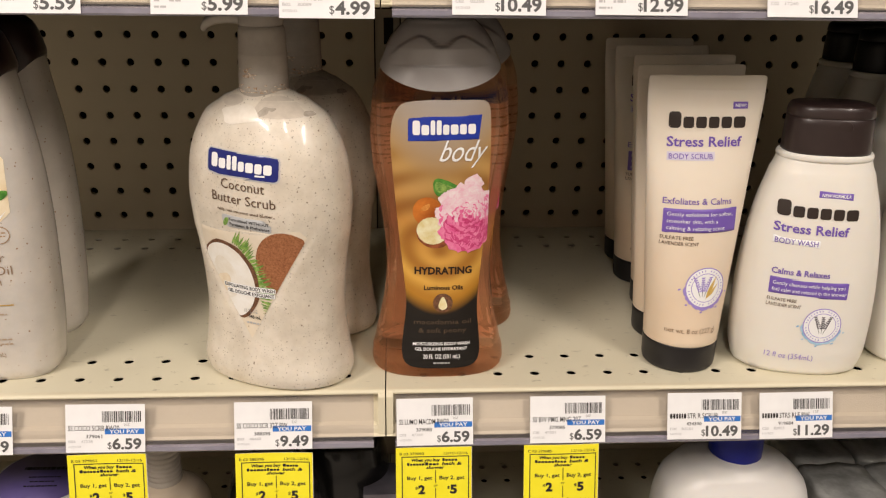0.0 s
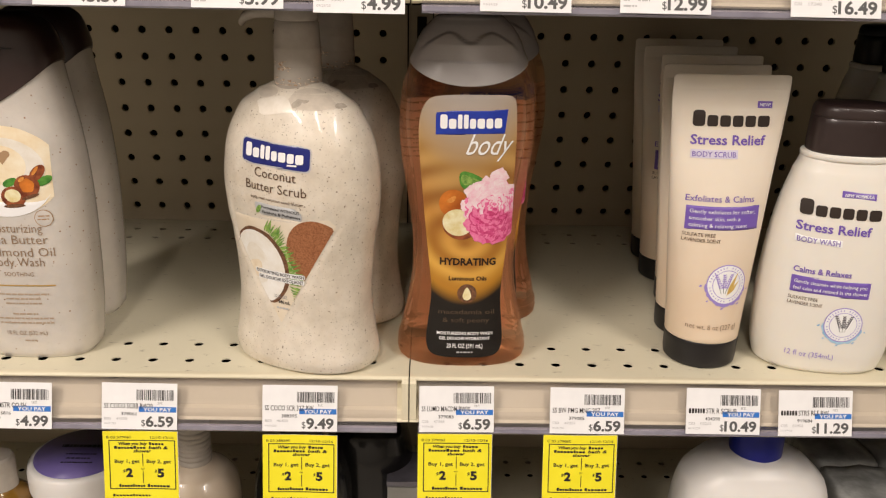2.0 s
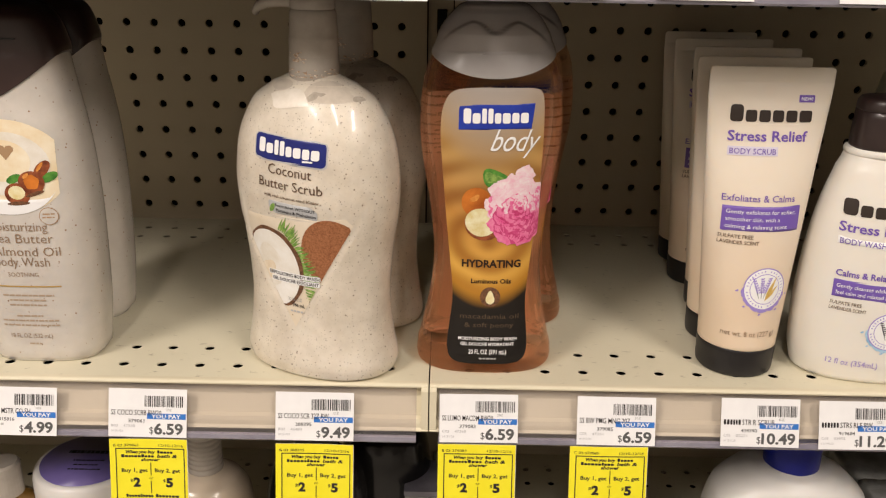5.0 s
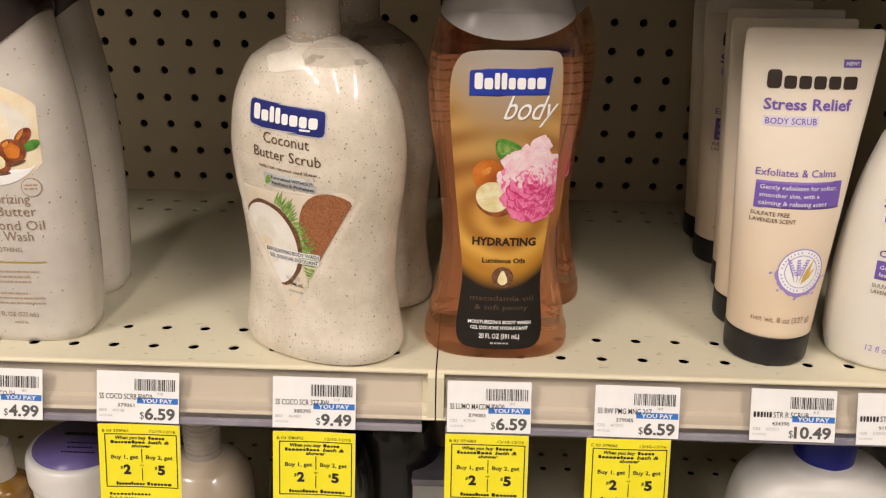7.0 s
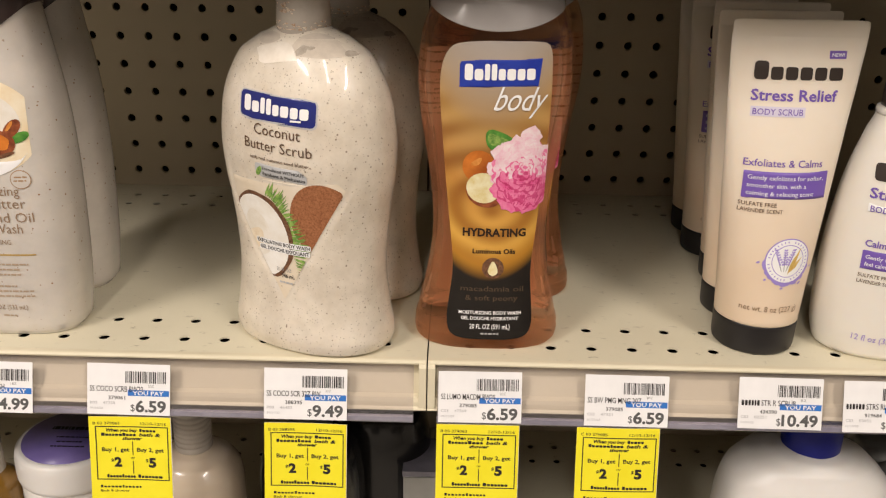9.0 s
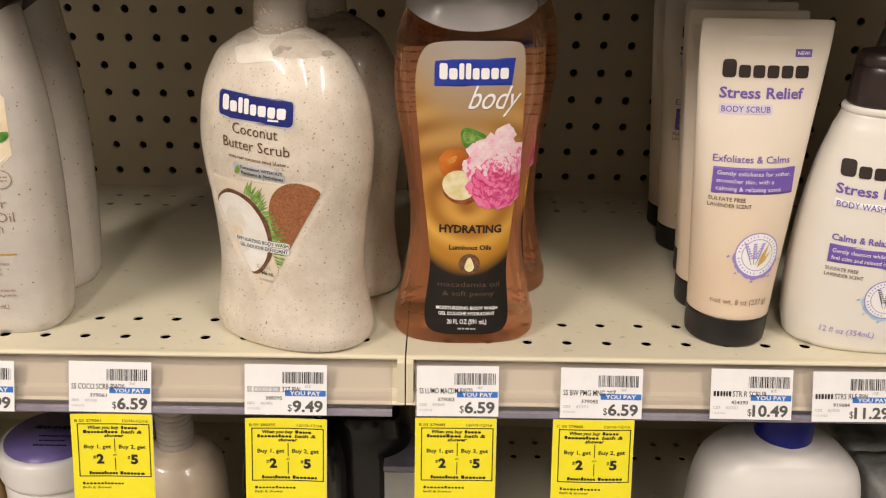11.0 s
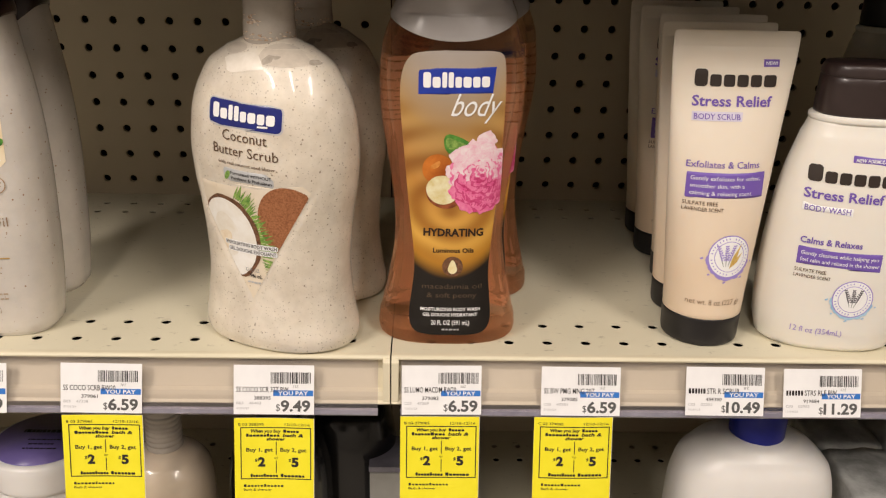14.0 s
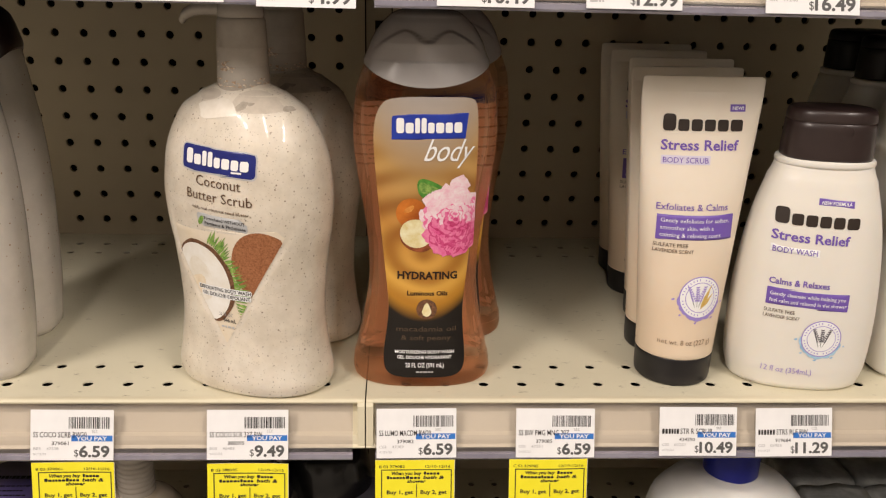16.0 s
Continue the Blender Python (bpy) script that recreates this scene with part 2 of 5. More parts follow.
wavy_wall(AMBER, (110.0, 110.0, 16.0), 0.4)
FROST = mottled(material("frosted_grey_cap_plastic", (0.5, 0.49, 0.49), 0.26, coat=0.6, transmission=0.35), (0.54, 0.50, 0.485), (0.60, 0.57, 0.555), 25.0)
BROWN_CAP = mottled(material("dark_brown_cap_plastic", (0.03, 0.014, 0.012), 0.28, coat=0.3), (0.024, 0.011, 0.010), (0.042, 0.021, 0.018), 20.0)
BLACK_CAP = mottled(material("black_cap_plastic", (0.012, 0.011, 0.012), 0.4), (0.010, 0.009, 0.010), (0.017, 0.015, 0.016), 30.0)
COCO_BODY, _ = speckled(material("cream_scrub_in_clear_plastic", (0.8, 0.72, 0.6), 0.38, coat=0.6, sss=0.2), (0.60, 0.535, 0.44), (0.79, 0.725, 0.62), ((0.22, 0.165, 0.115), (0.33, 0.28, 0.21), (0.45, 0.39, 0.31)), (230.0, 330.0, 620.0), (0.15, 0.17, 0.25), 34.0)
bsdf(COCO_BODY).inputs["Coat Roughness"].default_value = 0.035
wavy_wall(COCO_BODY, (60.0, 60.0, 30.0), 0.22, coat=True)
SHEA_BODY, _ = speckled(material("grey_cream_wash_in_clear_plastic", (0.7, 0.65, 0.58), 0.16, coat=0.7, sss=0.25), (0.555, 0.52, 0.475), (0.65, 0.605, 0.55), ((0.28, 0.16, 0.08), (0.34, 0.24, 0.16)), (170.0, 260.0), (0.12, 0.11))
bsdf(SHEA_BODY).inputs["Coat Roughness"].default_value = 0.05
PUMP = mottled(material("milky_pump_plastic", (0.66, 0.6, 0.52), 0.25, transmission=0.3), (0.58, 0.525, 0.455), (0.70, 0.64, 0.56), 60.0)
SCRUB_THIN = mottled(material("thin_scrub_film", (0.57, 0.51, 0.43), 0.3, coat=0.5), (0.52, 0.46, 0.385), (0.64, 0.57, 0.48), 120.0, detail=8.0)
SCRUB_BARE = mottled(material("bare_clear_plastic", (0.42, 0.37, 0.31), 0.25, coat=0.5), (0.36, 0.32, 0.265), (0.50, 0.44, 0.37), 260.0)
SCRUB_THICK = mottled(material("thick_white_scrub", (0.82, 0.77, 0.68), 0.35, coat=0.5), (0.74, 0.68, 0.585), (0.84, 0.785, 0.70), 130.0)
CRUST = mottled(material("dried_scrub_crust", (0.6, 0.45, 0.3), 0.8), (0.36, 0.2, 0.1), (0.8, 0.72, 0.6), 500.0)
TUBE_BODY = mottled(material("beige_tube_plastic", (0.78, 0.68, 0.55), 0.33, sss=0.2), (0.775, 0.69, 0.575), (0.815, 0.74, 0.63), 14.0, (0.28, 0.38), 0.05, 200.0)


def filled_to(m, level, fill):
    """The scrub inside shows warmer through the plastic, up to an uneven level."""
    tc = coords(m)
    sep = m.node_tree.nodes.new("ShaderNodeSeparateXYZ")
    wire(m, tc, "Object", sep, "Vector")
    n = node(m, "ShaderNodeTexNoise", Scale=30.0, Detail=4.0)
    wire(m, tc, "Object", n, "Vector")
    add = m.node_tree.nodes.new("ShaderNodeMath")
    add.operation = "MULTIPLY_ADD"
    wire(m, n, "Fac", add, 0)
    add.inputs[1].default_value = 0.035
    wire(m, sep, "Z", add, 2)
    r = ramp(m, [(level - 0.035, (1, 1, 1)), (level + 0.045, (0, 0, 0))])
    wire(m, add, "Value", r, "Fac")
    src = bsdf(m).inputs["Base Color"].links[0].from_socket
    mix = m.node_tree.nodes.new("ShaderNodeMix")
    mix.data_type, mix.blend_type = "RGBA", "MULTIPLY"
    wire(m, r, "Color", mix, 0)
    m.node_tree.links.new(src, mix.inputs[6])
    mix.inputs[7].default_value = (*fill, 1)
    wire(m, mix, 2, bsdf(m), "Base Color")


filled_to(TUBE_BODY, 0.105, (0.945, 0.855, 0.765))
WASH_BODY = mottled(material("ivory_bottle_plastic", (0.8, 0.77, 0.7), 0.3, sss=0.2), (0.775, 0.74, 0.67), (0.81, 0.78, 0.715), 14.0, (0.26, 0.36), 0.04, 200.0)
WHITE_PLASTIC = mottled(material("white_bottle_plastic", (0.75, 0.73, 0.7), 0.34, sss=0.15), (0.72, 0.70, 0.67), (0.77, 0.755, 0.73), 14.0)
COBALT = mottled(material("cobalt_blue_plastic", (0.006, 0.012, 0.22), 0.35), (0.005, 0.010, 0.18), (0.008, 0.016, 0.27), 30.0)
LID_PURPLE = mottled(material("violet_lid_print", (0.14, 0.10, 0.30), 0.3), (0.13, 0.10, 0.30), (0.18, 0.14, 0.38), 30.0)
BLACK_GLOSS = mottled(material("black_bottle_plastic", (0.01, 0.01, 0.01), 0.18, coat=0.4), (0.008, 0.008, 0.008), (0.015, 0.014, 0.014), 30.0)
HONEY = mottled(material("honey_gel", (0.4, 0.22, 0.05), 0.15, coat=0.5), (0.16, 0.08, 0.012), (0.26, 0.14, 0.03), 30.0)
WRAP = mottled(material("glossy_plastic_wrap", (0.42, 0.43, 0.42), 0.22, coat=0.5), (0.24, 0.245, 0.235), (0.46, 0.465, 0.45), 38.0, (0.08, 0.25), 1.0, 70.0)
for crease in WRAP.node_tree.nodes:
    if crease.type == "BUMP":
        crease.inputs["Distance"].default_value = 0.0016
FLOOR = mottled(material("store_floor_tile", (0.5, 0.47, 0.42), 0.35), (0.30, 0.28, 0.25), (0.37, 0.35, 0.31), 6.0)
PAINT = mottled(material("store_wall_paint", (0.62, 0.6, 0.56), 0.7), (0.42, 0.40, 0.36), (0.50, 0.475, 0.435), 3.0)
TILE = mottled(material("ceiling_tile", (0.78, 0.77, 0.74), 0.9), (0.74, 0.73, 0.70), (0.8, 0.79, 0.76), 30.0)
GLOW = material("lit_diffuser", (0.8, 0.8, 0.8), 0.5)
bsdf(GLOW).inputs["Emission Color"].default_value = (*LAMP_COLOUR, 1)
bsdf(GLOW).inputs["Emission Strength"].default_value = 3.0

LABEL_CLEAR = speckled(material("creamy_label_film", (0.78, 0.70, 0.57), 0.18, coat=0.5), (0.73, 0.63, 0.48), (0.80, 0.72, 0.60), ((0.3, 0.2, 0.1), (0.3, 0.2, 0.1)), (260.0, 150.0), (0.12, 0.075))[0]
WASH_CAP = mottled(material("translucent_brown_cap_plastic", (0.05, 0.03, 0.027), 0.36, coat=0.2), (0.022, 0.013, 0.012), (0.036, 0.022, 0.02), 25.0)
LOTION = mottled(material("beige_lotion_plastic", (0.6, 0.5, 0.38), 0.25, coat=0.4, sss=0.2), (0.55, 0.46, 0.35), (0.64, 0.54, 0.42), 20.0)
CARTON = mottled(material("grey_carton", (0.3, 0.3, 0.29), 0.6), (0.36, 0.36, 0.34), (0.44, 0.44, 0.42), 30.0)
COCO_MEAT2 = mottled(material("coconut_hollow_print", (0.8, 0.76, 0.68), 0.4), (0.72, 0.66, 0.55), (0.84, 0.81, 0.75), 90.0)
TAN_DARK = material("dark_tan_ink", (0.09, 0.06, 0.035), 0.5)
TAN_LIGHT = material("light_taupe_ink", (0.42, 0.32, 0.23), 0.5)
TAN_PRINT = material("taupe_ink", (0.27, 0.18, 0.11), 0.5)
GOLD_PRINT = mottled(material("oat_gold_print", (0.6, 0.4, 0.09), 0.4), (0.5, 0.3, 0.05), (0.72, 0.54, 0.2), 300.0)
LAV_GREY = material("grey_lavender_ink", (0.08, 0.07, 0.09), 0.5)
LAV_STEM = material("grey_green_ink", (0.13, 0.15, 0.12), 0.5)
BROWN_INK2 = material("dark_brand_ink", (0.03, 0.02, 0.015), 0.45)


# ---- mesh helpers ----
def mesh_ob(name, bm, mat, smooth=True):
    me = bpy.data.meshes.new(name)
    bmesh.ops.recalc_face_normals(bm, faces=bm.faces)
    bm.to_mesh(me)
    bm.free()
    me.materials.append(mat)
    if smooth:
        me.shade_smooth()
    return new(name, me)


def part(name, bm, mat, parent, label="", smooth=True):
    ob = mesh_ob(name, bm, mat, smooth) if isinstance(bm, bmesh.types.BMesh) else new(name, bm)
    ob.parent = parent
    return tagged(ob, label)


def raw(name, verts, faces, mat, smooth=False):
    me = bpy.data.meshes.new(name)
    me.from_pydata(verts, [], faces)
    me.materials.append(mat)
    if smooth:
        me.shade_smooth()
    me.validate()
    return me


def thing(name, m, label, category, group="", kind=""):
    ob = new(name)
    ob.empty_display_size = 0.02
    ob.matrix_basis = m
    return tagged(ob, label, category, group, kind)


def box_bm(x0, x1, y0, y1, z0, z1, bevel=0.0):
    bm = bmesh.new()
    bmesh.ops.create_cube(bm, size=1)
    bmesh.ops.scale(bm, vec=(x1 - x0, y1 - y0, z1 - z0), verts=bm.verts)
    bmesh.ops.translate(bm, vec=((x0 + x1) / 2, (y0 + y1) / 2, (z0 + z1) / 2), verts=bm.verts)
    if bevel:
        bmesh.ops.bevel(bm, geom=bm.edges[:], offset=bevel, segments=2, affect="EDGES")
    return bm


def smooth_profile(rows, steps=5):
    """Rows of height, half width, half depth, drawn out into a soft curve."""
    p = [np.array(r, float) for r in rows]
    out = []
    for i in range(len(p) - 1):
        a, b = p[max(i - 1, 0)], p[min(i + 2, len(p) - 1)]
        for k in range(steps):
            t = k / steps
            q = 0.5 * (2 * p[i] + (p[i + 1] - a) * t + (2 * a - 5 * p[i] + 4 * p[i + 1] - b) * t**2 + (3 * p[i] - a - 3 * p[i + 1] + b) * t**3)
            q[0] = p[i][0] + (p[i + 1][0] - p[i][0]) * t
            out.append(tuple(q))
    out.append(tuple(p[-1]))
    return out


def ring(a, b, n, seg):
    pts = []
    for k in range(seg):
        t = 2 * math.pi * k / seg
        c, s = math.cos(t), math.sin(t)
        pts.append((a * math.copysign(abs(c) ** (2 / n), c), b * math.copysign(abs(s) ** (2 / n), s)))
    return pts


def loft(rows, n=2.4, seg=56, bend=None, close=(True, True)):
    """A closed skin through rings of half width a and half depth b; bend shifts single points."""
    bm = bmesh.new()
    loops = []
    for w, a, b in rows:
        loop = []
        for x, y in ring(a, b, n, seg):
            p = Vector((x, y, w))
            loop.append(bm.verts.new(bend(p, a, b) if bend else p))
        loops.append(loop)
    for lo, hi in zip(loops, loops[1:]):
        for k in range(seg):
            bm.faces.new((lo[k], lo[(k + 1) % seg], hi[(k + 1) % seg], hi[k]))
    if close[0]:
        bm.faces.new(loops[0][::-1])
    if close[1]:
        bm.faces.new(loops[-1])
    return bm


class Front:
    """The front face of a lofted body, on which print lies."""

    def __init__(self, rows, n):
        self.rows, self.n = np.array(rows), n

    def depth(self, x, w):
        a, b = (np.interp(w, self.rows[:, 0], self.rows[:, k]) for k in (1, 2))
        return -b * max(1 - min(abs(x / a), 0.995) ** self.n, 0.0) ** (1 / self.n)

    def __call__(self, x, w):
        return self.depth(x, w) + self.sink(x, w)

    def sink(self, x, w):
        return 0.0


def flat_front(x, w):
    return 0.0


MM = 0.001


def rect(x0, x1, w0, w1, r=0.0, slope=0.0):
    pts = []
    for cx, cw, a0 in ((x1 - r, w1 - r, 0), (x0 + r, w1 - r, 90), (x0 + r, w0 + r, 180), (x1 - r, w0 + r, 270)):
        for k in range(5 if r else 1):
            t = radians(a0 + 22.5 * k)
            x = cx + r * math.cos(t)
            pts.append((x, cw + r * math.sin(t) + slope * x))
    return pts


def oval(cx, cw, rx, rw, turn=0.0, lumps=0, depth=0.0, seed=0.0):
    c, s = math.cos(radians(turn)), math.sin(radians(turn))
    pts = []
    for k in range(36):
        t = math.pi * k / 18
        f = 1 + depth * math.sin(lumps * t + seed)
        x, w = f * rx * math.cos(t), f * rw * math.sin(t)
        pts.append((cx + c * x - s * w, cw + s * x + c * w))
    return pts


def rounded(poly, times=2):
    """The same outline with its corners cut soft."""
    for _ in range(times):
        out = []
        for (xa, wa), (xb, wb) in zip(poly, poly[1:] + poly[:1]):
            out += [(0.75 * xa + 0.25 * xb, 0.75 * wa + 0.25 * wb), (0.25 * xa + 0.75 * xb, 0.25 * wa + 0.75 * wb)]
        poly = out
    return poly


def blade(x0, w0, x1, w1, wide):
    d = Vector((x1 - x0, w1 - w0))
    q = Vector((-d.y, d.x)).normalized() * wide / 2
    m = Vector((x0, w0)) + d * 0.35
    return [(x0, w0), (m.x + q.x, m.y + q.y), (x1, w1), (m.x - q.x, m.y - q.y)]


def span(poly, w):
    xs = []
    for (xa, wa), (xb, wb) in zip(poly, poly[1:] + poly[:1]):
        if (wa <= w < wb) or (wb <= w < wa):
            xs.append(xa + (xb - xa) * (w - wa) / (wb - wa))
    return (min(xs), max(xs)) if len(xs) > 1 else None


def print_mesh(name, polys, mat, front, lift, clip=None, cols=8, rows=14, step=0.0):
    """Flat shapes in millimetres laid on a front face."""
    verts, faces = [], []
    for i, poly in enumerate(polys):
        lo, hi = min(p[1] for p in poly), max(p[1] for p in poly)
        grid = []
        for k in range(rows + 1):
            w = lo + (hi - lo) * (0.001 + 0.998 * (0.5 - 0.5 * math.cos(math.pi * k / rows)))
            sp = span(poly, w)
            if not sp:
                continue
            xl, xr = sp
            if clip:
                cl, cr = clip(w)
                xl, xr = max(xl, cl), min(xr, cr)
            if xr - xl < 0.01:
                continue
            line = []
            for j in range(cols + 1):
                x = xl + (xr - xl) * j / cols
                line.append(len(verts))
                verts.append((x * MM, front(x * MM, w * MM) - lift - step * i, w * MM))
            grid.append(line)
        for a, b in zip(grid, grid[1:]):
            for j in range(cols):
                faces.append((a[j], a[j + 1], b[j + 1], b[j]))
    return raw(name, verts, faces, mat, True)


LETTERS = {}


def letters(text, bold, shear):
    """The outline of a line of text as flat triangles, of unit capital height."""
    key = (text, bold, shear)
    if key not in LETTERS:
        cu = bpy.data.curves.new("lettering", "FONT")
        cu.body, cu.size, cu.offset, cu.shear, cu.resolution_u = text, 1.0, bold, shear, 5 if len(text) < 6 else 2
        ob = new("lettering", cu)
        me = bpy.data.meshes.new_from_object(ob.evaluated_get(bpy.context.evaluated_depsgraph_get()))
        v = np.array([p.co[:2] for p in me.vertices]) / 0.70
        LETTERS[key] = v - (v[:, 0].min(), 0), [tuple(p.vertices) for p in me.polygons]
        bpy.data.objects.remove(ob)
        bpy.data.curves.remove(cu)
        bpy.data.meshes.remove(me)
    return LETTERS[key]


def text_mesh(text, x0, x1, w, high, mat, front, lift, bold=0.0, shear=0.0, slope=0.0):
    """Text from x0 to x1 millimetres, its baseline at w, its capitals high."""
    v, f = letters(text, bold, shear)
    wide = v[:, 0].max()
    verts = []
    for a, b in v:
        x = x0 + (x1 - x0) * a / wide
        h = w + high * b + slope * (x - x0)
        verts.append((x * MM, front(x * MM, h * MM) - lift, h * MM))
    return raw("lettering", verts, f, mat)


def write(parent, text, x0, x1, w, high, mat, front, lift=0.0005, bold=0.0, shear=0.0, slope=0.0, name="lettering"):
    return part(name, text_mesh(text, x0, x1, w, high, mat, front, lift, bold, shear, slope), mat, parent)


def paint(parent, name, polys, mat, front, lift=0.0004, clip=None, cols=8, rows=14, step=0.0, label=""):
    return part(name, print_mesh(name, polys, mat, front, lift, clip, cols, rows, step), mat, parent, label)


def word_bars(x0, x1, w, high, count, seed, r=0.25, gap=0.22, tall=(0,)):
    """A word that stays unlettered: a row of plain rounded bars."""
    rnd = random.Random(seed)
    wides = [rnd.uniform(0.8, 1.25) for _ in range(count)]
    k = (x1 - x0) / (sum(wides) + gap * (count - 1))
    out, x = [], x0
    for i, q in enumerate(wides):
        top = high if i in tall else high * 0.68
        out.append(rect(x, x + q * k, w, w + top, min(r, q * k * 0.4, top * 0.4)))
        x += (q + gap) * k
    return out


def word_mark(parent, name, x0, x1, w, high, wides, ink, front, lift, tall=(), slope=0.0):
    """A brand mark that stays unlettered: a row of plain rounded bars, each a part."""
    gap = 0.2
    k = (x1 - x0) / (sum(wides) + gap * (len(wides) - 1))
    x = x0
    for i, q in enumerate(wides):
        top = high * (0.86 if i in tall else 0.60)
        base = w + slope * (x - x0)
        r = min(q * k * 0.28, top * 0.2)
        paint(parent, name, [rect(x, x + q * k, base, base + top, r)], ink, front, lift, None, 4, 8)
        x += (q + gap) * k


SHORT_WORD = (1.0, 1.05, 0.62, 0.66, 0.85, 1.05, 0.95, 1.05)
WIDE_WORD = (1.15, 1.0, 1.0, 1.0, 1.0, 1.15)


def small_print(x0, x1, w, high, seed):
    """A line of print too small to read, as bars."""
    rnd = random.Random(seed)
    out, x = [], x0
    while x < x1 - 0.5:
        q = min(rnd.uniform(1.2, 4.2), x1 - x)
        out.append(rect(x, x + q, w, w + high))
        x += q + 0.6
    return out


# ---- structure ----
BACK = 0.346
RISE = 0.2803
TILT = math.atan(0.064)
DECK_POSE = Matrix.Translation((0, 0, 1.202)) @ Matrix.Rotation(-TILT, 4, "X")
PITCH = 0.0254


def plain(name, x0, x1, y0, y1, z0, z1, mat, label, category):
    ob = mesh_ob(name, box_bm(x0, x1, y0, y1, z0, z1), mat, False)
    return tagged(ob, label, category, kind="structure")


plain("floor", -3.2, 3.2, -3.4, 0.6, -0.05, 0.0, FLOOR, "pale worn store floor tiles", "floor")
plain("ceiling", -3.2, 3.2, -3.4, 0.6, 3.0, 3.05, TILE, "white store ceiling tiles overhead", "ceiling")
plain("wall_south", -3.2, 3.2, -3.45, -3.4, 0.0, 3.0, PAINT, "plain off-white store wall", "wall")
plain("wall_west", -3.25, -3.2, -3.4, 0.6, 0.0, 3.0, PAINT, "plain off-white store wall", "wall")
plain("wall_east", 3.2, 3.25, -3.4, 0.6, 0.0, 3.0, PAINT, "plain off-white store wall", "wall")
plain("wall_north", -3.2, 3.2, 0.6, 0.65, 0.0, 3.0, PAINT, "plain off-white store wall", "wall")
# added near-black sheet, painted as the shade behind the peg holes
plain("hollow_shade_panel", -1.22, 1.22, BACK + 0.014, BACK + 0.02, 0.02, 2.1, DARK, "near-black sheet in place of the shade behind the pegboard", "panel")


def punched(cells, plains, radius, depth, oval_y=1.0):
    """A sheet in its own plane (x, y): cells (cx, cy, x0, x1, y0, y1) with a round hole each, and plain rectangles."""
    verts, faces, shared = [], [], {}

    def corner(x, y):
        key = (round(x, 5), round(y, 5))
        if key not in shared:
            shared[key] = len(verts)
            verts.append((x, y, 0.0))
        return shared[key]

    for cx, cy, x0, x1, y0, y1 in cells:
        o = [corner(x, y) for x, y in ((x1, cy), (x1, y1), (cx, y1), (x0, y1), (x0, cy), (x0, y0), (cx, y0), (x1, y0))]
        base = len(verts) - 8
        for z in (0.0, -depth):
            for k in range(16):
                t = math.pi * k / 8
                verts.append((cx + radius * math.cos(t), cy + radius * oval_y * math.sin(t), z))
        for k in range(8):
            i, j = base + 8 + 2 * k, base + 8 + (2 * k + 1)
            l = base + 8 + (2 * k + 2) % 16
            faces += [(o[k], o[(k + 1) % 8], j), (o[k], j, i), (o[(k + 1) % 8], l, j)]
        for k in range(16):
            i, j = base + 8 + k, base + 8 + (k + 1) % 16
            faces.append((i, j, j + 16, i + 16))
    for x0, x1, y0, y1 in plains:
        faces.append((corner(x0, y0), corner(x1, y0), corner(x1, y1), corner(x0, y1)))
    return verts, faces


def pegboard(x0, x1, first, c_from, c_to):
    """An upright sheet with a hole every inch, plain outside the shelves' reach."""
    row0, r_from, r_to = 1.3735, -8, 5
    h = PITCH / 2
    cells = []
    for c in range(c_from, c_to):
        for r in range(r_from, r_to):
            cx, cz = first + c * PITCH, row0 + r * PITCH
            cells.append((cx, cz, cx - h, cx + h, cz - h, cz + h))
    zl, zh = row0 + r_from * PITCH - h, row0 + (r_to - 1) * PITCH + h
    xl, xh = first + c_from * PITCH - h, first + (c_to - 1) * PITCH + h
    plains = [(x0, x1, 0.05, zl), (x0, x1, zh, 2.1), (x0, xl, zl, zh), (xh, x1, zl, zh)]
    verts, faces = punched(cells, plains, 0.0036, 0.004)
    me = raw("pegboard", verts, faces, PEG)
    ob = new("pegboard", me)
    ob.matrix_basis = pose(0, BACK, 0, 90, 0, 0)
    return tagged(ob, "tan painted metal pegboard with round holes", "pegboard", "pegboard panels", "structure")


pegboard(-1.216, -0.0177, -0.3205, -12, 12)
pegboard(0.0075, 1.216, 0.1099, -3, 25)

# slotted upright between the two bays
post = tagged(mesh_ob("upright_post", box_bm(-0.0165, 0.0063, BACK + 0.002, BACK + 0.012, 0.0, 2.1, 0.001), POST, False), "tan slotted steel upright between the pegboards", "upright", kind="structure")
for k in range(9):
    z = 1.061 + 0.0508 * k
    # solid near-black block: the shade inside the slot is painted, nothing is cut
    part("slot", box_bm(-0.0085, 0.0005, BACK + 0.0005, BACK + 0.0035, z, z + 0.024), DARK, post, smooth=False)

LIP = [(0.0135, 1.2012), (0.0105, 1.2015), (0.0092, 1.2011), (0.0085, 1.2002), (0.0086, 1.1992), (0.0102, 1.1985), (0.0140, 1.1980),
       (0.0158, 1.1935), (0.0150, 1.1890), (0.0096, 1.1775), (0.0066, 1.1764), (0.0056, 1.1738), (0.0052, 1.1708), (0.0034, 1.1694), (0.0044, 1.1682), (0.02, 1.1682), (0.02, 1.1990)]


def extruded(pts, x0, x1):
    bm = bmesh.new()
    a = [bm.verts.new((x0, y, z)) for y, z in pts]
    b = [bm.verts.new((x1, y, z)) for y, z in pts]
    n = len(pts)
    for k in range(n):
        bm.faces.new((a[k], a[(k + 1) % n], b[(k + 1) % n], b[k]))
    bm.faces.new(a[::-1])
    bm.faces.new(b)
    return bm


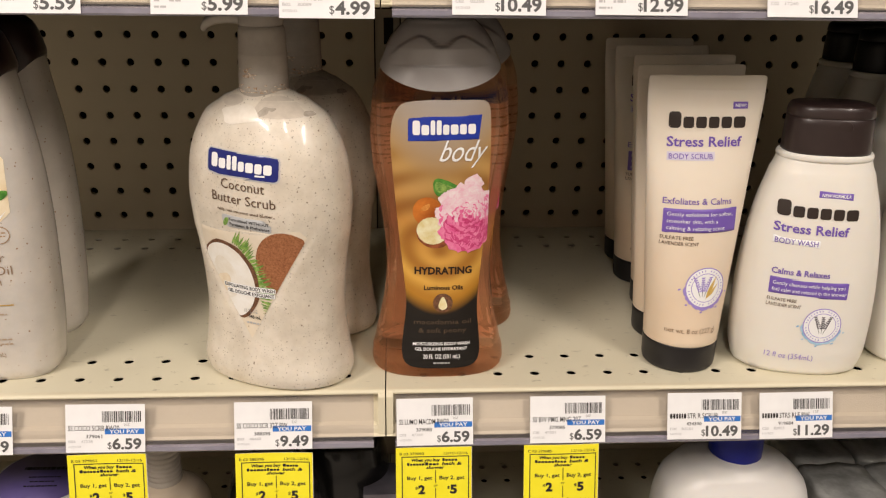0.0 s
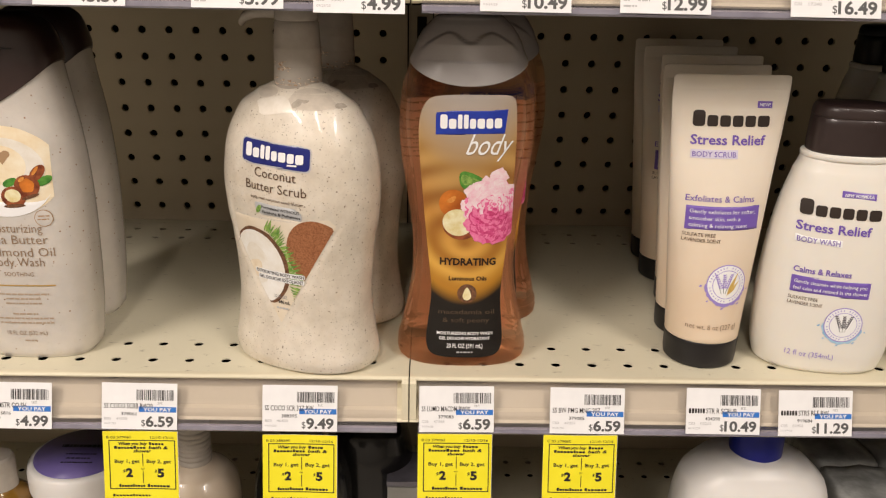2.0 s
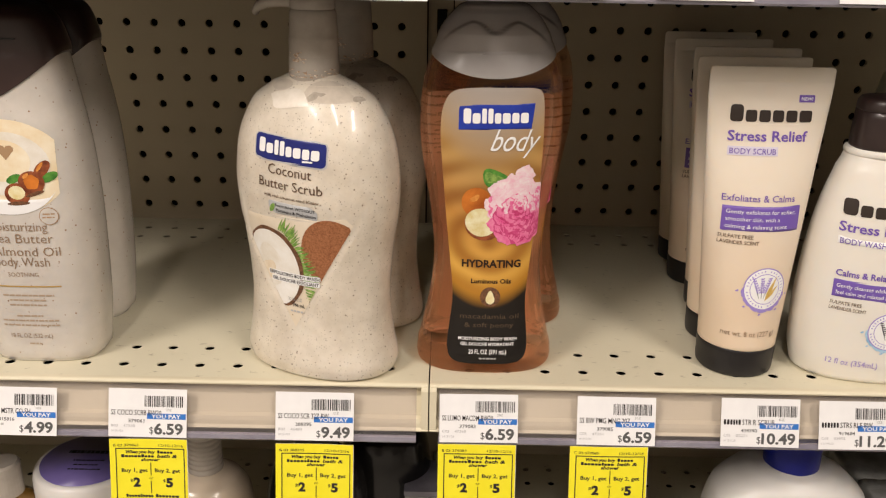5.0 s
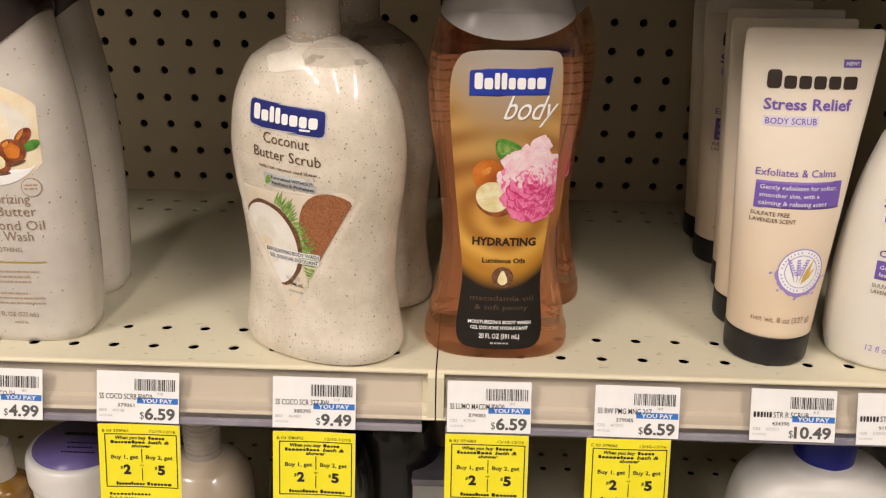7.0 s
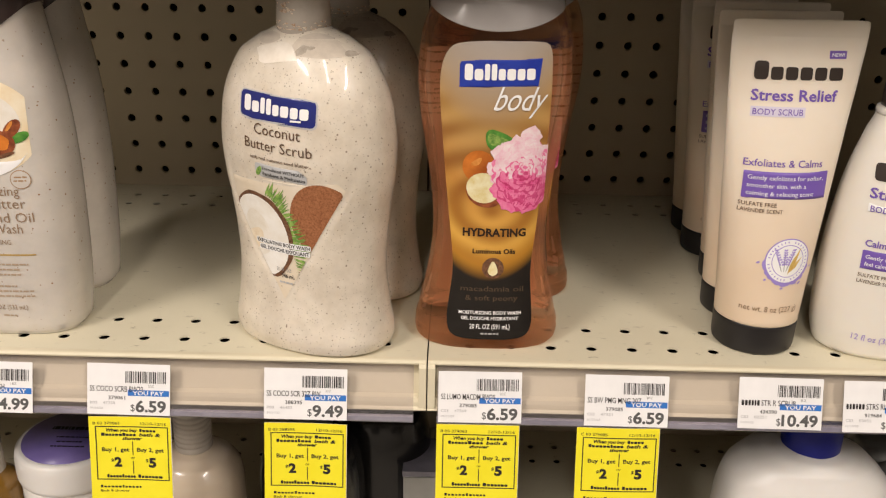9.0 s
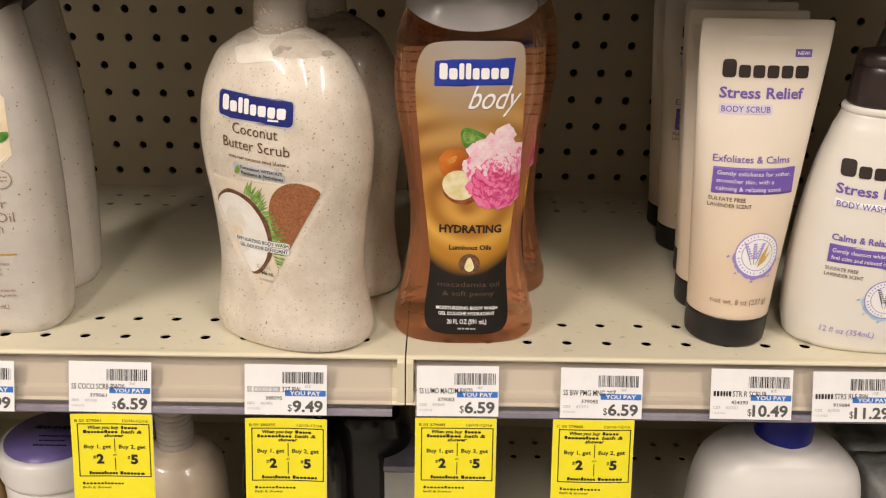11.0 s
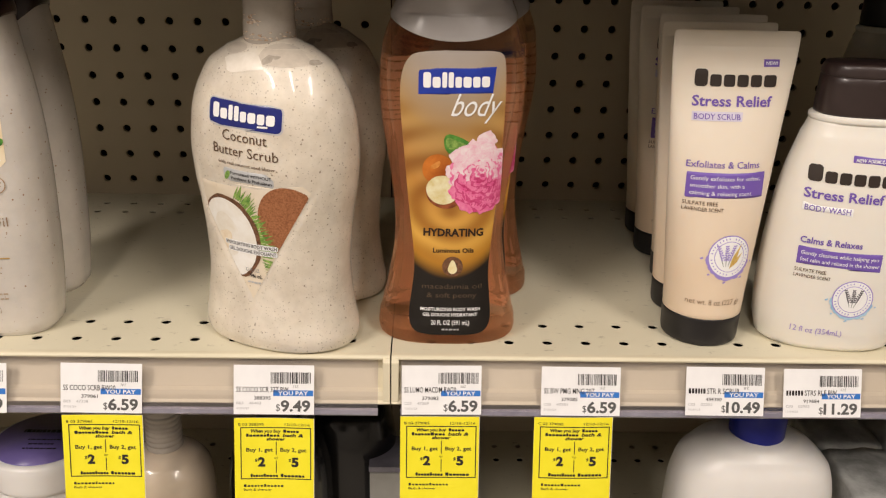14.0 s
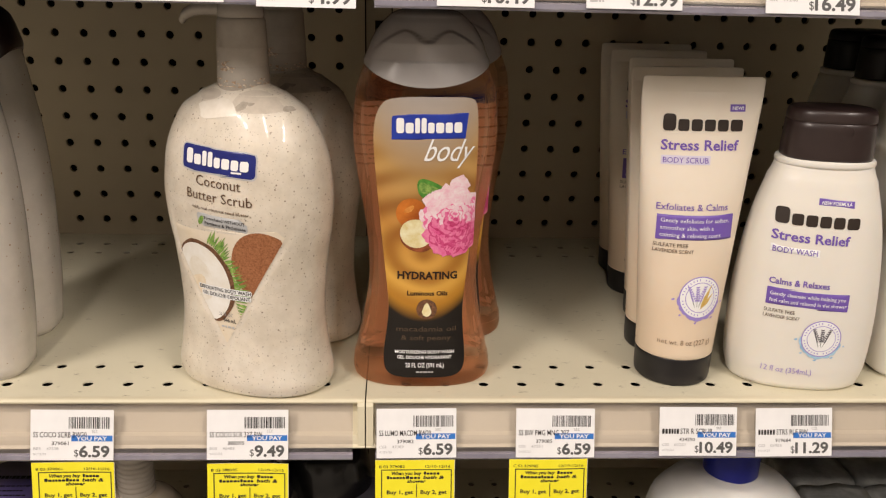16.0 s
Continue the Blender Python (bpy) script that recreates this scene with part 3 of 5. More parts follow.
def shelf_deck(x0, x1, first, c_from, c_to):
    """The tilted deck with two rows of holes along its front and two along its back."""
    h = PITCH / 2
    v_front, v_back, v_end = 0.0308, 0.2905, BACK + 0.0005
    cells, plains = [], []
    xl, xh = first + c_from * PITCH - h, first + (c_to - 1) * PITCH + h
    for base in (v_front, v_back):
        for r in range(2):
            for c in range(c_from, c_to):
                cx, cy = first + c * PITCH, base + r * PITCH
                cells.append((cx, cy, cx - h, cx + h, cy - h, cy + h))
    lo1, hi1, lo2, hi2 = v_front - h, v_front + PITCH + h, v_back - h, v_back + PITCH + h
    plains += [(x0, x1, 0.0132, lo1), (x0, x1, hi1, lo2), (x0, x1, hi2, v_end), (x0, xl, lo1, hi1), (xh, x1, lo1, hi1), (x0, xl, lo2, hi2), (xh, x1, lo2, hi2)]
    return punched(cells, plains, 0.0034, 0.0010)


def shelf(x0, x1, first, c_from, c_to, strip0, strip1, lift, label):
    ob = thing("shelf", Matrix.Translation((0, 0, lift)), label, "shelf", "gondola shelves", "structure")
    verts, faces = shelf_deck(x0, x1, first, c_from, c_to)
    deck = part("deck", raw("deck", verts, faces, DECK), DECK, ob)
    deck.matrix_basis = DECK_POSE
    # added plate, near-black so the deck holes show painted shade
    under = part("hole_shade_plate", box_bm(x0, x1, 0.021, BACK, -0.036, -0.022), DARK, ob, smooth=False)
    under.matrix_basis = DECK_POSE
    part("price_rail", extruded(LIP, x0, x1), STEEL, ob, smooth=False)
    for e in (x0, x1):
        s = 1 if e == x0 else -1
        a, b = sorted((e, e + s * 0.0045))
        part("end_cap", extruded([(0.0135, 1.2004), (0.0078, 1.1999), (0.0064, 1.1978), (0.0042, 1.1705), (0.0054, 1.1676), (0.0185, 1.1676)], a, b), STEEL, ob, smooth=False)
    # clear ticket strip over the rail, with its thick lower edge
    part("ticket_strip", extruded([(0.0112, 1.1982), (0.0106, 1.1982), (-0.0008, 1.1672), (-0.0002, 1.1670)], strip0, strip1), CLEAR, ob, "clear plastic ticket strip", False).visible_shadow = False
    part("strip_edge", extruded([(0.0012, 1.1676), (-0.0008, 1.1670), (-0.0016, 1.1645), (-0.0008, 1.1632), (0.0006, 1.1634)], strip0, strip1), EDGE, ob, "shiny clear plastic lower edge", False)
    return ob


for lift, words in ((0.0, "cream steel shelf with punched deck and price rail"), (RISE, "cream steel shelf above with price rail"), (-RISE, "cream steel shelf below in shade")):
    shelf(-1.2165, -0.0066, -0.2107, -16, 8, -1.21, -0.0142, lift, words)
    shelf(-0.0057, 1.2145, 0.0962, -3, 26, 0.0002, 1.2085, lift, words)

# ceiling lights
for lx, ly, power in LAMP_ROWS:
    fix = thing("ceiling_light", pose(lx, ly, 3.0), "white recessed fluorescent ceiling light fixture", "ceiling light", "ceiling lights")
    part("frame", box_bm(-0.09, 0.09, -0.63, 0.63, -0.045, 0.0, 0.006), PAINT, fix, smooth=False)
    part("diffuser", box_bm(-0.06, 0.06, -0.6, 0.6, -0.055, -0.0455), GLOW, fix, "glowing white diffuser", False)


# ---- price tags ----
def barcode(x0, x1, w0, w1, seed):
    rnd = random.Random(seed)
    out, x = [], x0
    while x < x1 - 0.3:
        q = rnd.choice((0.28, 0.28, 0.5, 0.75))
        out.append(rect(x, min(x + q, x1), w0, w1))
        x += q + rnd.choice((0.3, 0.3, 0.5, 0.7))
    return out


def price_tag(left, lift, words, size, number, price, brand=0, seed=0, drop=0.0, codes=("", "", "")):
    """A two-inch shelf ticket: barcode, item line, blue band and price."""
    rnd = random.Random(seed)
    m = Matrix.Translation((left, -0.0026, 1.1650 + lift - drop + rnd.uniform(-0.0003, 0.0003))) @ pose(0, 0, 0, -21.0, 0, 0) @ pose(0, 0, 0, 0, rnd.uniform(-0.5, 0.5), 0)
    ob = thing("price_tag", m, f"white shelf price ticket reading ${price} with barcode", "price tag", "price tags")
    part("card", box_bm(0, 0.0508, -0.0001, 0.0002, 0, 0.0316), CARD, ob, smooth=False)
    ink = 0.00025
    paint(ob, "barcode", barcode(23.4, 48.9, 19.9, 27.1, seed), INK, flat_front, ink, cols=1, rows=1)
    x0 = 1.7
    paint(ob, "blue_band", [rect(25.0, 50.2, 11.9, 15.6)], BLUE_INK, flat_front, ink, cols=1, rows=1)
    if brand:
        paint(ob, "brand_print", word_bars(1.7, 1.7 + brand, 14.3, 3.3, max(3, round(brand / 1.9)), seed, 0.15, 0.35, tall=range(12)), INK, flat_front, ink + 0.00008, cols=1, rows=2)
        x0 += brand + 1.0
    if words:
        write(ob, words, x0, min(x0 + 1.92 * len(words), 34.6), 14.3, 3.5, INK, flat_front, ink + 0.00008, 0.004)
    write(ob, size, 37.4, 41.0, 17.4, 1.5, GREY_INK, flat_front, ink)
    write(ob, number, 13.0, 23.4, 9.5, 2.2, DARK_GREY_INK, flat_front, ink, 0.015)
    write(ob, "YOU PAY", 28.0, 47.0, 12.5, 2.5, WHITE_INK, flat_front, ink + 0.00018, 0.02)
    wide = 18.6 if len(price) == 4 else 22.0
    write(ob, price, 48.4 - wide, 48.4, 2.2, 6.8, DARK_GREY_INK, flat_front, ink, 0.03, name="price_figure")
    write(ob, "$", 48.4 - wide - 3.1, 48.4 - wide - 0.5, 2.4, 4.4, DARK_GREY_INK, flat_front, ink)
    for text, a, b, w, high in zip(codes, (1.8, 9.8, 1.8), (6.2, 17.2, 9.6), (6.4, 6.4, 3.2), (1.7, 1.7, 1.3)):
        if text:
            write(ob, text, a, b, w, high, PALE_INK, flat_front, ink, 0.012)
    if not codes[0]:
        paint(ob, "faint_print", small_print(1.8, 5.2, 6.6, 1.4, seed) + small_print(9.8, 16.5, 6.6, 1.4, seed + 1) + small_print(1.8, 9.2, 3.3, 1.1, seed + 2), PALE_INK, flat_front, ink, cols=1, rows=1)
    return ob


price_tag(-0.2985, 0, "BW MSTR CO SH", "18Z", "815816", "4.99", 6, 1)
price_tag(-0.2140, 0, "SS COCO SCRB BW20", "20Z", "379061", "6.59", 0, 2, 0, ("B03", "47338", "01/31/23"))
price_tag(-0.1055, 0, "SS COCO SCR 32Z BW", "32Z", "388395", "9.49", 0, 3, 0, ("B03", "46483", "01/31/23"))
price_tag(0.0011, 0, "SS LUMO MACDM BW20", "20Z", "379083", "6.59", 0, 4, -0.0006, ("C03", "47369", "01/31/23"))
price_tag(0.0901, 0, "SS BW PMG MNG 20Z", "20Z", "379085", "6.59", 0, 5, -0.0006, ("C03", "47351", "01/31/23"))
price_tag(0.1832, 0, "STR R SCRUB", "8Z", "434390", "10.49", 11, 6, -0.0014, ("C03", "02251", "01/31/23"))
price_tag(0.2470, 0, "STRS RLF BW", "12Z", "919684", "11.29", 11, 7, -0.0006, ("C03", "03955", "11/19/23"))
price_tag(-0.2830, RISE, "", "12Z", "521802", "5.99", 8, 8, 0.0007)
price_tag(-0.2142, RISE, "", "18Z", "621924", "5.59", 20, 9, 0.0007, ("B02", "00216", ""))
price_tag(-0.1272, RISE, "", "18Z", "394430", "5.99", 20, 10, 0.0007)
price_tag(-0.0600, RISE, "OAT SHEA BW", "24Z", "999246", "4.99", 8, 11, 0.0022, ("B02", "30089", "07/25/23"))
price_tag(0.0324, RISE, "DM SCRUB", "8Z", "174041", "10.49", 12, 12, -0.0002, ("C02", "02250", "01/31/23"))
price_tag(0.1103, RISE, "DE", "12Z", "999401", "12.99", 12, 13, -0.0008)
price_tag(0.2057, RISE, "DML WASH", "18Z", "229130", "16.49", 12, 14, -0.0005, ("C02", "17240", ""))


def offer_tag(left, top, lead, seed):
    """A yellow offer ticket that hangs under the rail, slightly curled."""
    rnd = random.Random(seed)
    lean, curl = rnd.uniform(-0.3, 0.3), rnd.uniform(-0.0012, 0.0012)
    ob = thing("offer_tag", pose(left, -0.0028, top - 0.0010, 0, 0, 0) @ pose(0, 0, 0, -15, 0, 0) @ pose(0, 0, 0, 0, lean, 0), "yellow hanging offer ticket printed in black", "offer tag", "offer tags")
    high = 78.0

    def front(x, w):
        return -0.0016 * (w * 1000 / high) ** 2 + curl * math.sin(math.pi * x / 0.0508)

    sheet = print_mesh("card", [rect(0, 50.6, -high, 2.2)], YELLOW, front, 0.0, cols=10, rows=16)
    part("card", sheet, YELLOW, ob)
    edge = print_mesh("back", [rect(0.0, 50.9, -high, 2.2)], CARD, front, -0.0003, cols=10, rows=16)
    part("card_back", edge, CARD, ob, "white back of the ticket")
    k = 0.00025
    write(ob, lead, 2.6, 18.6, -3.0, 1.8, INK, front, k)
    write(ob, "12/10-12/16", 32.0, 48.0, -3.0, 1.8, INK, front, k)
    paint(ob, "border_line", [rect(3.8, 4.4, -39, -4), rect(48.3, 48.9, -39, -4), rect(3.8, 48.9, -4.6, -4), rect(3.8, 48.9, -39, -38.4)], INK, front, k, cols=8, rows=10)
    write(ob, "When you buy", 10.4, 29.6, -7.6, 2.1, INK, front, k, 0.03, 0.2)
    paint(ob, "brand_print", word_bars(31.0, 41.0, -7.6, 2.1, 5, seed, 0.2) + word_bars(7.4, 28.6, -10.4, 2.1, 10, seed + 1, 0.2, tall=(0, 6)), INK, front, k, cols=2, rows=3)
    write(ob, "bath &", 30.6, 44.0, -10.4, 2.1, INK, front, k, 0.03, 0.2)
    write(ob, "shower", 20.2, 32.4, -12.9, 2.1, INK, front, k, 0.03, 0.2)
    paint(ob, "dividing_line", [rect(26.2, 26.7, -22.6, -13.9), rect(26.2, 26.7, -34.7, -26.5)], INK, front, k, cols=1, rows=6)
    write(ob, "or", 25.2, 27.8, -25.2, 1.6, INK, front, k)
    write(ob, "Buy 1, get", 7.4, 24.2, -20.4, 2.5, INK, front, k, 0.02)
    write(ob, "Buy 2, get", 29.0, 45.8, -20.4, 2.5, INK, front, k, 0.02)
    for x, figure in ((14.8, "2"), (36.2, "5")):
        write(ob, figure, x, x + 4.6, -30.2, 5.7, INK, front, k, 0.05, name="offer_figure")
        write(ob, "$", x - 1.9, x - 0.3, -27.6, 2.4, INK, front, k, 0.03)
    paint(ob, "small_print", word_bars(10.0, 27.5, -37.6, 2.2, 10, seed + 2, 0.2, tall=(0, 5)) + word_bars(29.2, 44.5, -37.6, 2.2, 7, seed + 3, 0.2), INK, front, k, cols=2, rows=3)
    paint(ob, "small_print", word_bars(5.6, 31.0, -44.2, 1.7, 12, seed + 4, 0.1, 0.35, tall=(0, 6)), INK, front, k, cols=1, rows=1)
    write(ob, "Bath & shower", 5.6, 23.4, -46.9, 1.6, INK, front, k)
    return ob


offer_tag(-0.2140, 1.1618, "B 03 379061", 1)
offer_tag(-0.1056, 1.1605, "B 03 388395", 2)
offer_tag(0.0003, 1.1626, "B 03 379083", 3)
offer_tag(0.0862, 1.1630, "C 03 379085", 4)


# ---- bottles on the middle shelf ----
def on_deck(u, v, yaw=0.0, lean=0.0):
    return DECK_POSE @ pose(u, v, 0.0004, 0, lean, yaw)


def by_ratio(rows, r):
    return [(w, a, a * r) for w, a in rows]


# -- cream scrub in a pump bottle
COCO_ROWS = smooth_profile(by_ratio([(0, 0.0492), (0.0018, 0.0524), (0.009, 0.0541), (0.022, 0.0518), (0.0465, 0.0490), (0.07, 0.0497), (0.093, 0.0522), (0.104, 0.0543),
                                     (0.126, 0.056), (0.147, 0.054), (0.158, 0.0511), (0.168, 0.0465), (0.1786, 0.0397), (0.187, 0.0275), (0.1905, 0.0195), (0.192, 0.0165)], 0.66), 9)
LEAN = -0.05


def v_clip(w):
    return -35.0 + max(0.0, (92.0 - w)) * 0.63, 42.0 - max(0.0, (107.0 - w)) * 0.56


def ease(t):
    t = min(1.0, max(0.0, t))
    return t * t * (3 - 2 * t)


class PanelFront(Front):
    """A front face with a shallow sunk panel that narrows to a point."""

    def sink(self, x, w):
        lo, hi = v_clip(w * 1000)
        inside = min(x * 1000 - lo + 3.5, hi + 4.5 - x * 1000)
        return 0.0011 * ease(inside / 2.6) * ease((122 - w * 1000) / 24) * ease((w * 1000 - 24) / 8)

    def bend(self, p, a, b):
        if p.y < 0:
            p.y += self.sink(p.x, p.z) * min(1.0, -p.y / (0.5 * b))
        return p


COCO_FRONT = PanelFront(COCO_ROWS, 2.2)


def pump_top(ob, z):
    """Collar, threaded skirt, stem and spout head."""
    rows = [(z - 0.004, 0.0150, 0.0150), (z + 0.0005, 0.0155, 0.0155), (z + 0.0105, 0.0153, 0.0153), (z + 0.0112, 0.0151, 0.0151), (z + 0.0118, 0.0151, 0.0151), (z + 0.0215, 0.0150, 0.0150),
            (z + 0.0222, 0.0148, 0.0148), (z + 0.0365, 0.0141, 0.0141), (z + 0.0385, 0.0134, 0.0134)]
    collar = part("pump_collar", loft(smooth_profile(rows, 3), 2.0, 40), PUMP, ob, "milky translucent screw collar")
    head = part("pump_head", loft([(z + 0.0375, 0.0130, 0.0130), (z + 0.040, 0.0136, 0.0136), (z + 0.048, 0.0130, 0.0130), (z + 0.0515, 0.0100, 0.0100)], 2.0, 32), PUMP, ob, "milky translucent pump head")
    bm = bmesh.new()
    path = [(-0.008, 0.0435, 0.0060), (-0.022, 0.0430, 0.0054), (-0.033, 0.0415, 0.0047), (-0.040, 0.0385, 0.0041), (-0.0425, 0.0355, 0.0037)]
    loops = []
    for x, h, r in path:
        loops.append([bm.verts.new((x, r * math.cos(2 * math.pi * k / 14), z + h + r * 0.85 * math.sin(2 * math.pi * k / 14))) for k in range(14)])
    for a, b in zip(loops, loops[1:]):
        for k in range(14):
            bm.faces.new((a[k], a[(k + 1) % 14], b[(k + 1) % 14], b[k]))
    bm.faces.new(loops[0][::-1])
    bm.faces.new(loops[-1])
    part("spout", bm, PUMP, head)
    return collar


def coconut_bottle(m, label):
    ob = thing("pump_bottle", m, label, "bottle", "coconut scrub bottles")
    F = COCO_FRONT
    part("body", loft(COCO_ROWS, 2.2, 200, F.bend), COCO_BODY, ob, "cream scrub with brown grains in clear plastic")
    collar = pump_top(ob, 0.1915)
    crust_bm = bmesh.new()
    rnd = random.Random(5)
    for k in range(150):
        t, h = rnd.uniform(0, 2 * math.pi), 0.1912 + 0.0045 * rnd.random() ** 2.0
        if k > 110:
            t, h = rnd.gauss(-1.75, 0.16), rnd.choice((0.2012, 0.2040)) + rnd.gauss(0, 0.0007)
        flat = Matrix.Translation((0.0154 * math.cos(t), 0.0154 * math.sin(t), h)) @ Matrix.Rotation(t, 4, "Z") @ Matrix.Diagonal((0.45, rnd.uniform(1.0, 2.6), rnd.uniform(0.5, 1.0), 1))
        bmesh.ops.create_icosphere(crust_bm, subdivisions=1, radius=rnd.uniform(0.0003, 0.0008), matrix=flat)
    part("dried_crust", crust_bm, CRUST, ob, "dried crust of scrub round the collar")
    # where the scrub has come away from the shoulder inside
    void = paint(ob, "empty_patch", [rounded([(6.5, 184), (8.5, 188), (13, 190), (19, 189.6), (26, 187), (33, 183), (39, 179.2), (34, 178.7), (23, 178.2), (13, 179.0), (7.6, 181)])], SCRUB_THIN, F, 0.0002, None, 16, 16, label="thin grey film of scrub under the shoulder")
    paint(void, "bare_patch", [oval(13.6, 181.8, 3.2, 2.3, 20, 5, 0.12), oval(36.2, 180.2, 2.6, 0.9, -25, 3, 0.1), oval(18.0, 183.0, 2.0, 0.9, 0, 3, 0.1)], SCRUB_BARE, F, 0.0004, None, 8, 10)
    paint(ob, "empty_patch", [rounded([(-20, 184.6), (-19, 187.4), (-12, 189.4), (-5, 188.6), (-2.6, 185.9), (-8, 183.8), (-14, 183.2)])], SCRUB_THIN, F, 0.0002, None, 12, 12)
    paint(ob, "thick_patch", [rounded([(-18, 181.6), (-11, 182.9), (0, 185.5), (6.0, 184.2), (10, 181), (14.5, 175.4), (8, 177.0), (4, 175.4), (-7, 173.6), (-12, 174.6), (-12.5, 178)])], SCRUB_THICK, F, 0.0003, None, 14, 12, label="thick white scrub against the plastic")
    logo = paint(ob, "logo_panel", [rect(-21.5, 28.0, 143.4, 158.2, 3.0, LEAN)], NAVY, F, 0.0004, cols=18, rows=14, label="navy logo panel with white bars")
    paint(logo, "logo_edge", [rect(-22.3, 28.8, 142.4, 158.8, 3.4, LEAN)], PALE_INK, F, 0.00025, cols=18, rows=14)
    word_mark(logo, "logo_mark", -18.2, 24.2, 148.2, 10.0, SHORT_WORD, WHITE_INK, F, 0.0007, (0, 2, 3), LEAN)
    paint(logo, "logo_mark", [rect(13.5, 20.0, 144.8, 145.9)], WHITE_INK, F, 0.0007, cols=3, rows=1)
    art = paint(ob, "label", [[(-35, 108), (-35, 92), (0.5, 34.5), (4, 34.5), (42, 106), (38, 111)]], COCO_MILK, F, 0.00016, cols=20, rows=20, clip=v_clip, label="printed label with coconut picture")
    art.data.materials[0] = LABEL_CLEAR
    write(art, "Coconut", -11.0, 19.4, 136.0, 6.2, BROWN_INK, F, slope=LEAN)
    write(art, "Butter Scrub", -18.4, 26.2, 127.6, 6.0, BROWN_INK, F, slope=LEAN)
    write(art, "with real coconut seed butter", -15.0, 24.0, 121.6, 1.9, BROWN_INK, F, 0.0005, 0.01, 0, LEAN)
    paint(art, "claim_panel", [rect(-12.0, 22.0, 110.2, 118.4, 1.0, LEAN)], BLUE_PANEL, F, 0.0003, cols=10, rows=4)
    paint(art, "claim_leaf", [oval(-9.4, 114.2, 3.4, 1.6, 55)], GRASS, F, 0.0005)
    write(art, "Formulated WITHOUT", -6.6, 21.0, 115.2, 2.0, INK, F, 0.0005, 0.01, 0, LEAN)
    write(art, "Parabens & Phthalates", -6.6, 21.0, 112.0, 2.0, INK, F, 0.0005, 0.01, 0, LEAN)
    paint(art, "coconut_whole", [oval(28.0, 87.5, 19.5, 22.5)], COCO_SHELL, F, 0.0003, v_clip, 12, 20, label="brown coconut print")
    rnd = random.Random(11)
    leaf = []
    for k in range(80):
        t = k / 79
        x0, w0 = -8 + 18.5 * t**0.6, 98 - 46 * t**1.3
        leaf.append(blade(x0, w0, x0 + rnd.uniform(4, 8) + 9 * t, w0 + rnd.uniform(6, 14) - 13 * t, rnd.uniform(1.1, 1.9)))
    paint(art, "palm_frond", leaf, GRASS, F, 0.00034, v_clip, 1, 5, 0.000003, "green palm frond print")
    paint(art, "coconut_rim", [oval(-14.5, 73, 23.6, 27.5, 12, 9, 0.012)], COCO_RIM, F, 0.0005, v_clip, 12, 24)
    paint(art, "coconut_half", [oval(-15.6, 72.4, 21.6, 25.6, 12)], COCO_MEAT, F, 0.00056, v_clip, 12, 24, label="white coconut half print")
    paint(art, "coconut_hollow", [oval(-17.0, 74, 10.5, 14.5, 12, 5, 0.03)], COCO_MEAT2, F, 0.0006, v_clip, 10, 18)
    paint(art, "coconut_milk", [oval(-18, 71, 6.0, 6.0, 20, 3, 0.15)], COCO_MILK, F, 0.00064, v_clip, 8, 12)
    write(art, "EXFOLIATING BODY WASH", -17.6, 19.6, 68.4, 2.3, INK, F, 0.0008, 0.02)
    write(art, "GEL DOUCHE EXFOLIANT", -15.4, 19.0, 64.6, 2.3, INK, F, 0.0008, 0.02)
    paint(art, "text_ground", [rect(-18.4, 20.2, 67.8, 71.2, 0.8), rect(-16.2, 19.6, 64.0, 67.4, 0.8)], WHITE_INK, F, 0.00068, None, 8, 4)
    write(art, "32 FL OZ", -3.6, 6.6, 52.4, 2.2, GREY_INK, F, 0.0008)
    write(art, "946 mL", -0.4, 8.6, 48.6, 2.4, INK, F, 0.0008, 0.02)
    paint(art, "small_print", small_print(-2.0, 8.0, 44.8, 1.2, 4), PALE_INK, F, 0.0008, None, 2, 1)
    return ob



front_coco = coconut_bottle(on_deck(-0.0795, 0.0482, -26), "cream coconut scrub pump bottle, turned slightly aside on the shelf")
tagged(copy_thing(front_coco, on_deck(-0.0655, 0.128, -24)), "cream coconut scrub pump bottle standing behind another")


# -- amber gel bottle
SOFT_ROWS = smooth_profile(by_ratio([(-0.0018, 0.0426), (0.0004, 0.0447), (0.0052, 0.0456), (0.0084, 0.0449), (0.0100, 0.0452), (0.0145, 0.0438), (0.036, 0.0392), (0.059, 0.0356), (0.081, 0.0351), (0.1026, 0.0371), (0.1236, 0.0403), (0.144, 0.0436),
                                     (0.164, 0.0448), (0.184, 0.0434), (0.1916, 0.0418), (0.206, 0.0362), (0.2075, 0.030)], 0.64))
SOFT_FRONT = Front(SOFT_ROWS, 2.6)
SOFT = np.array(SOFT_ROWS)


def soft_back(x, w):
    return -SOFT_FRONT(x, w)



def soft_clip(w):
    return -33.0, 31.2 if w > 95 else 31.2 - (95 - w) * 0.06


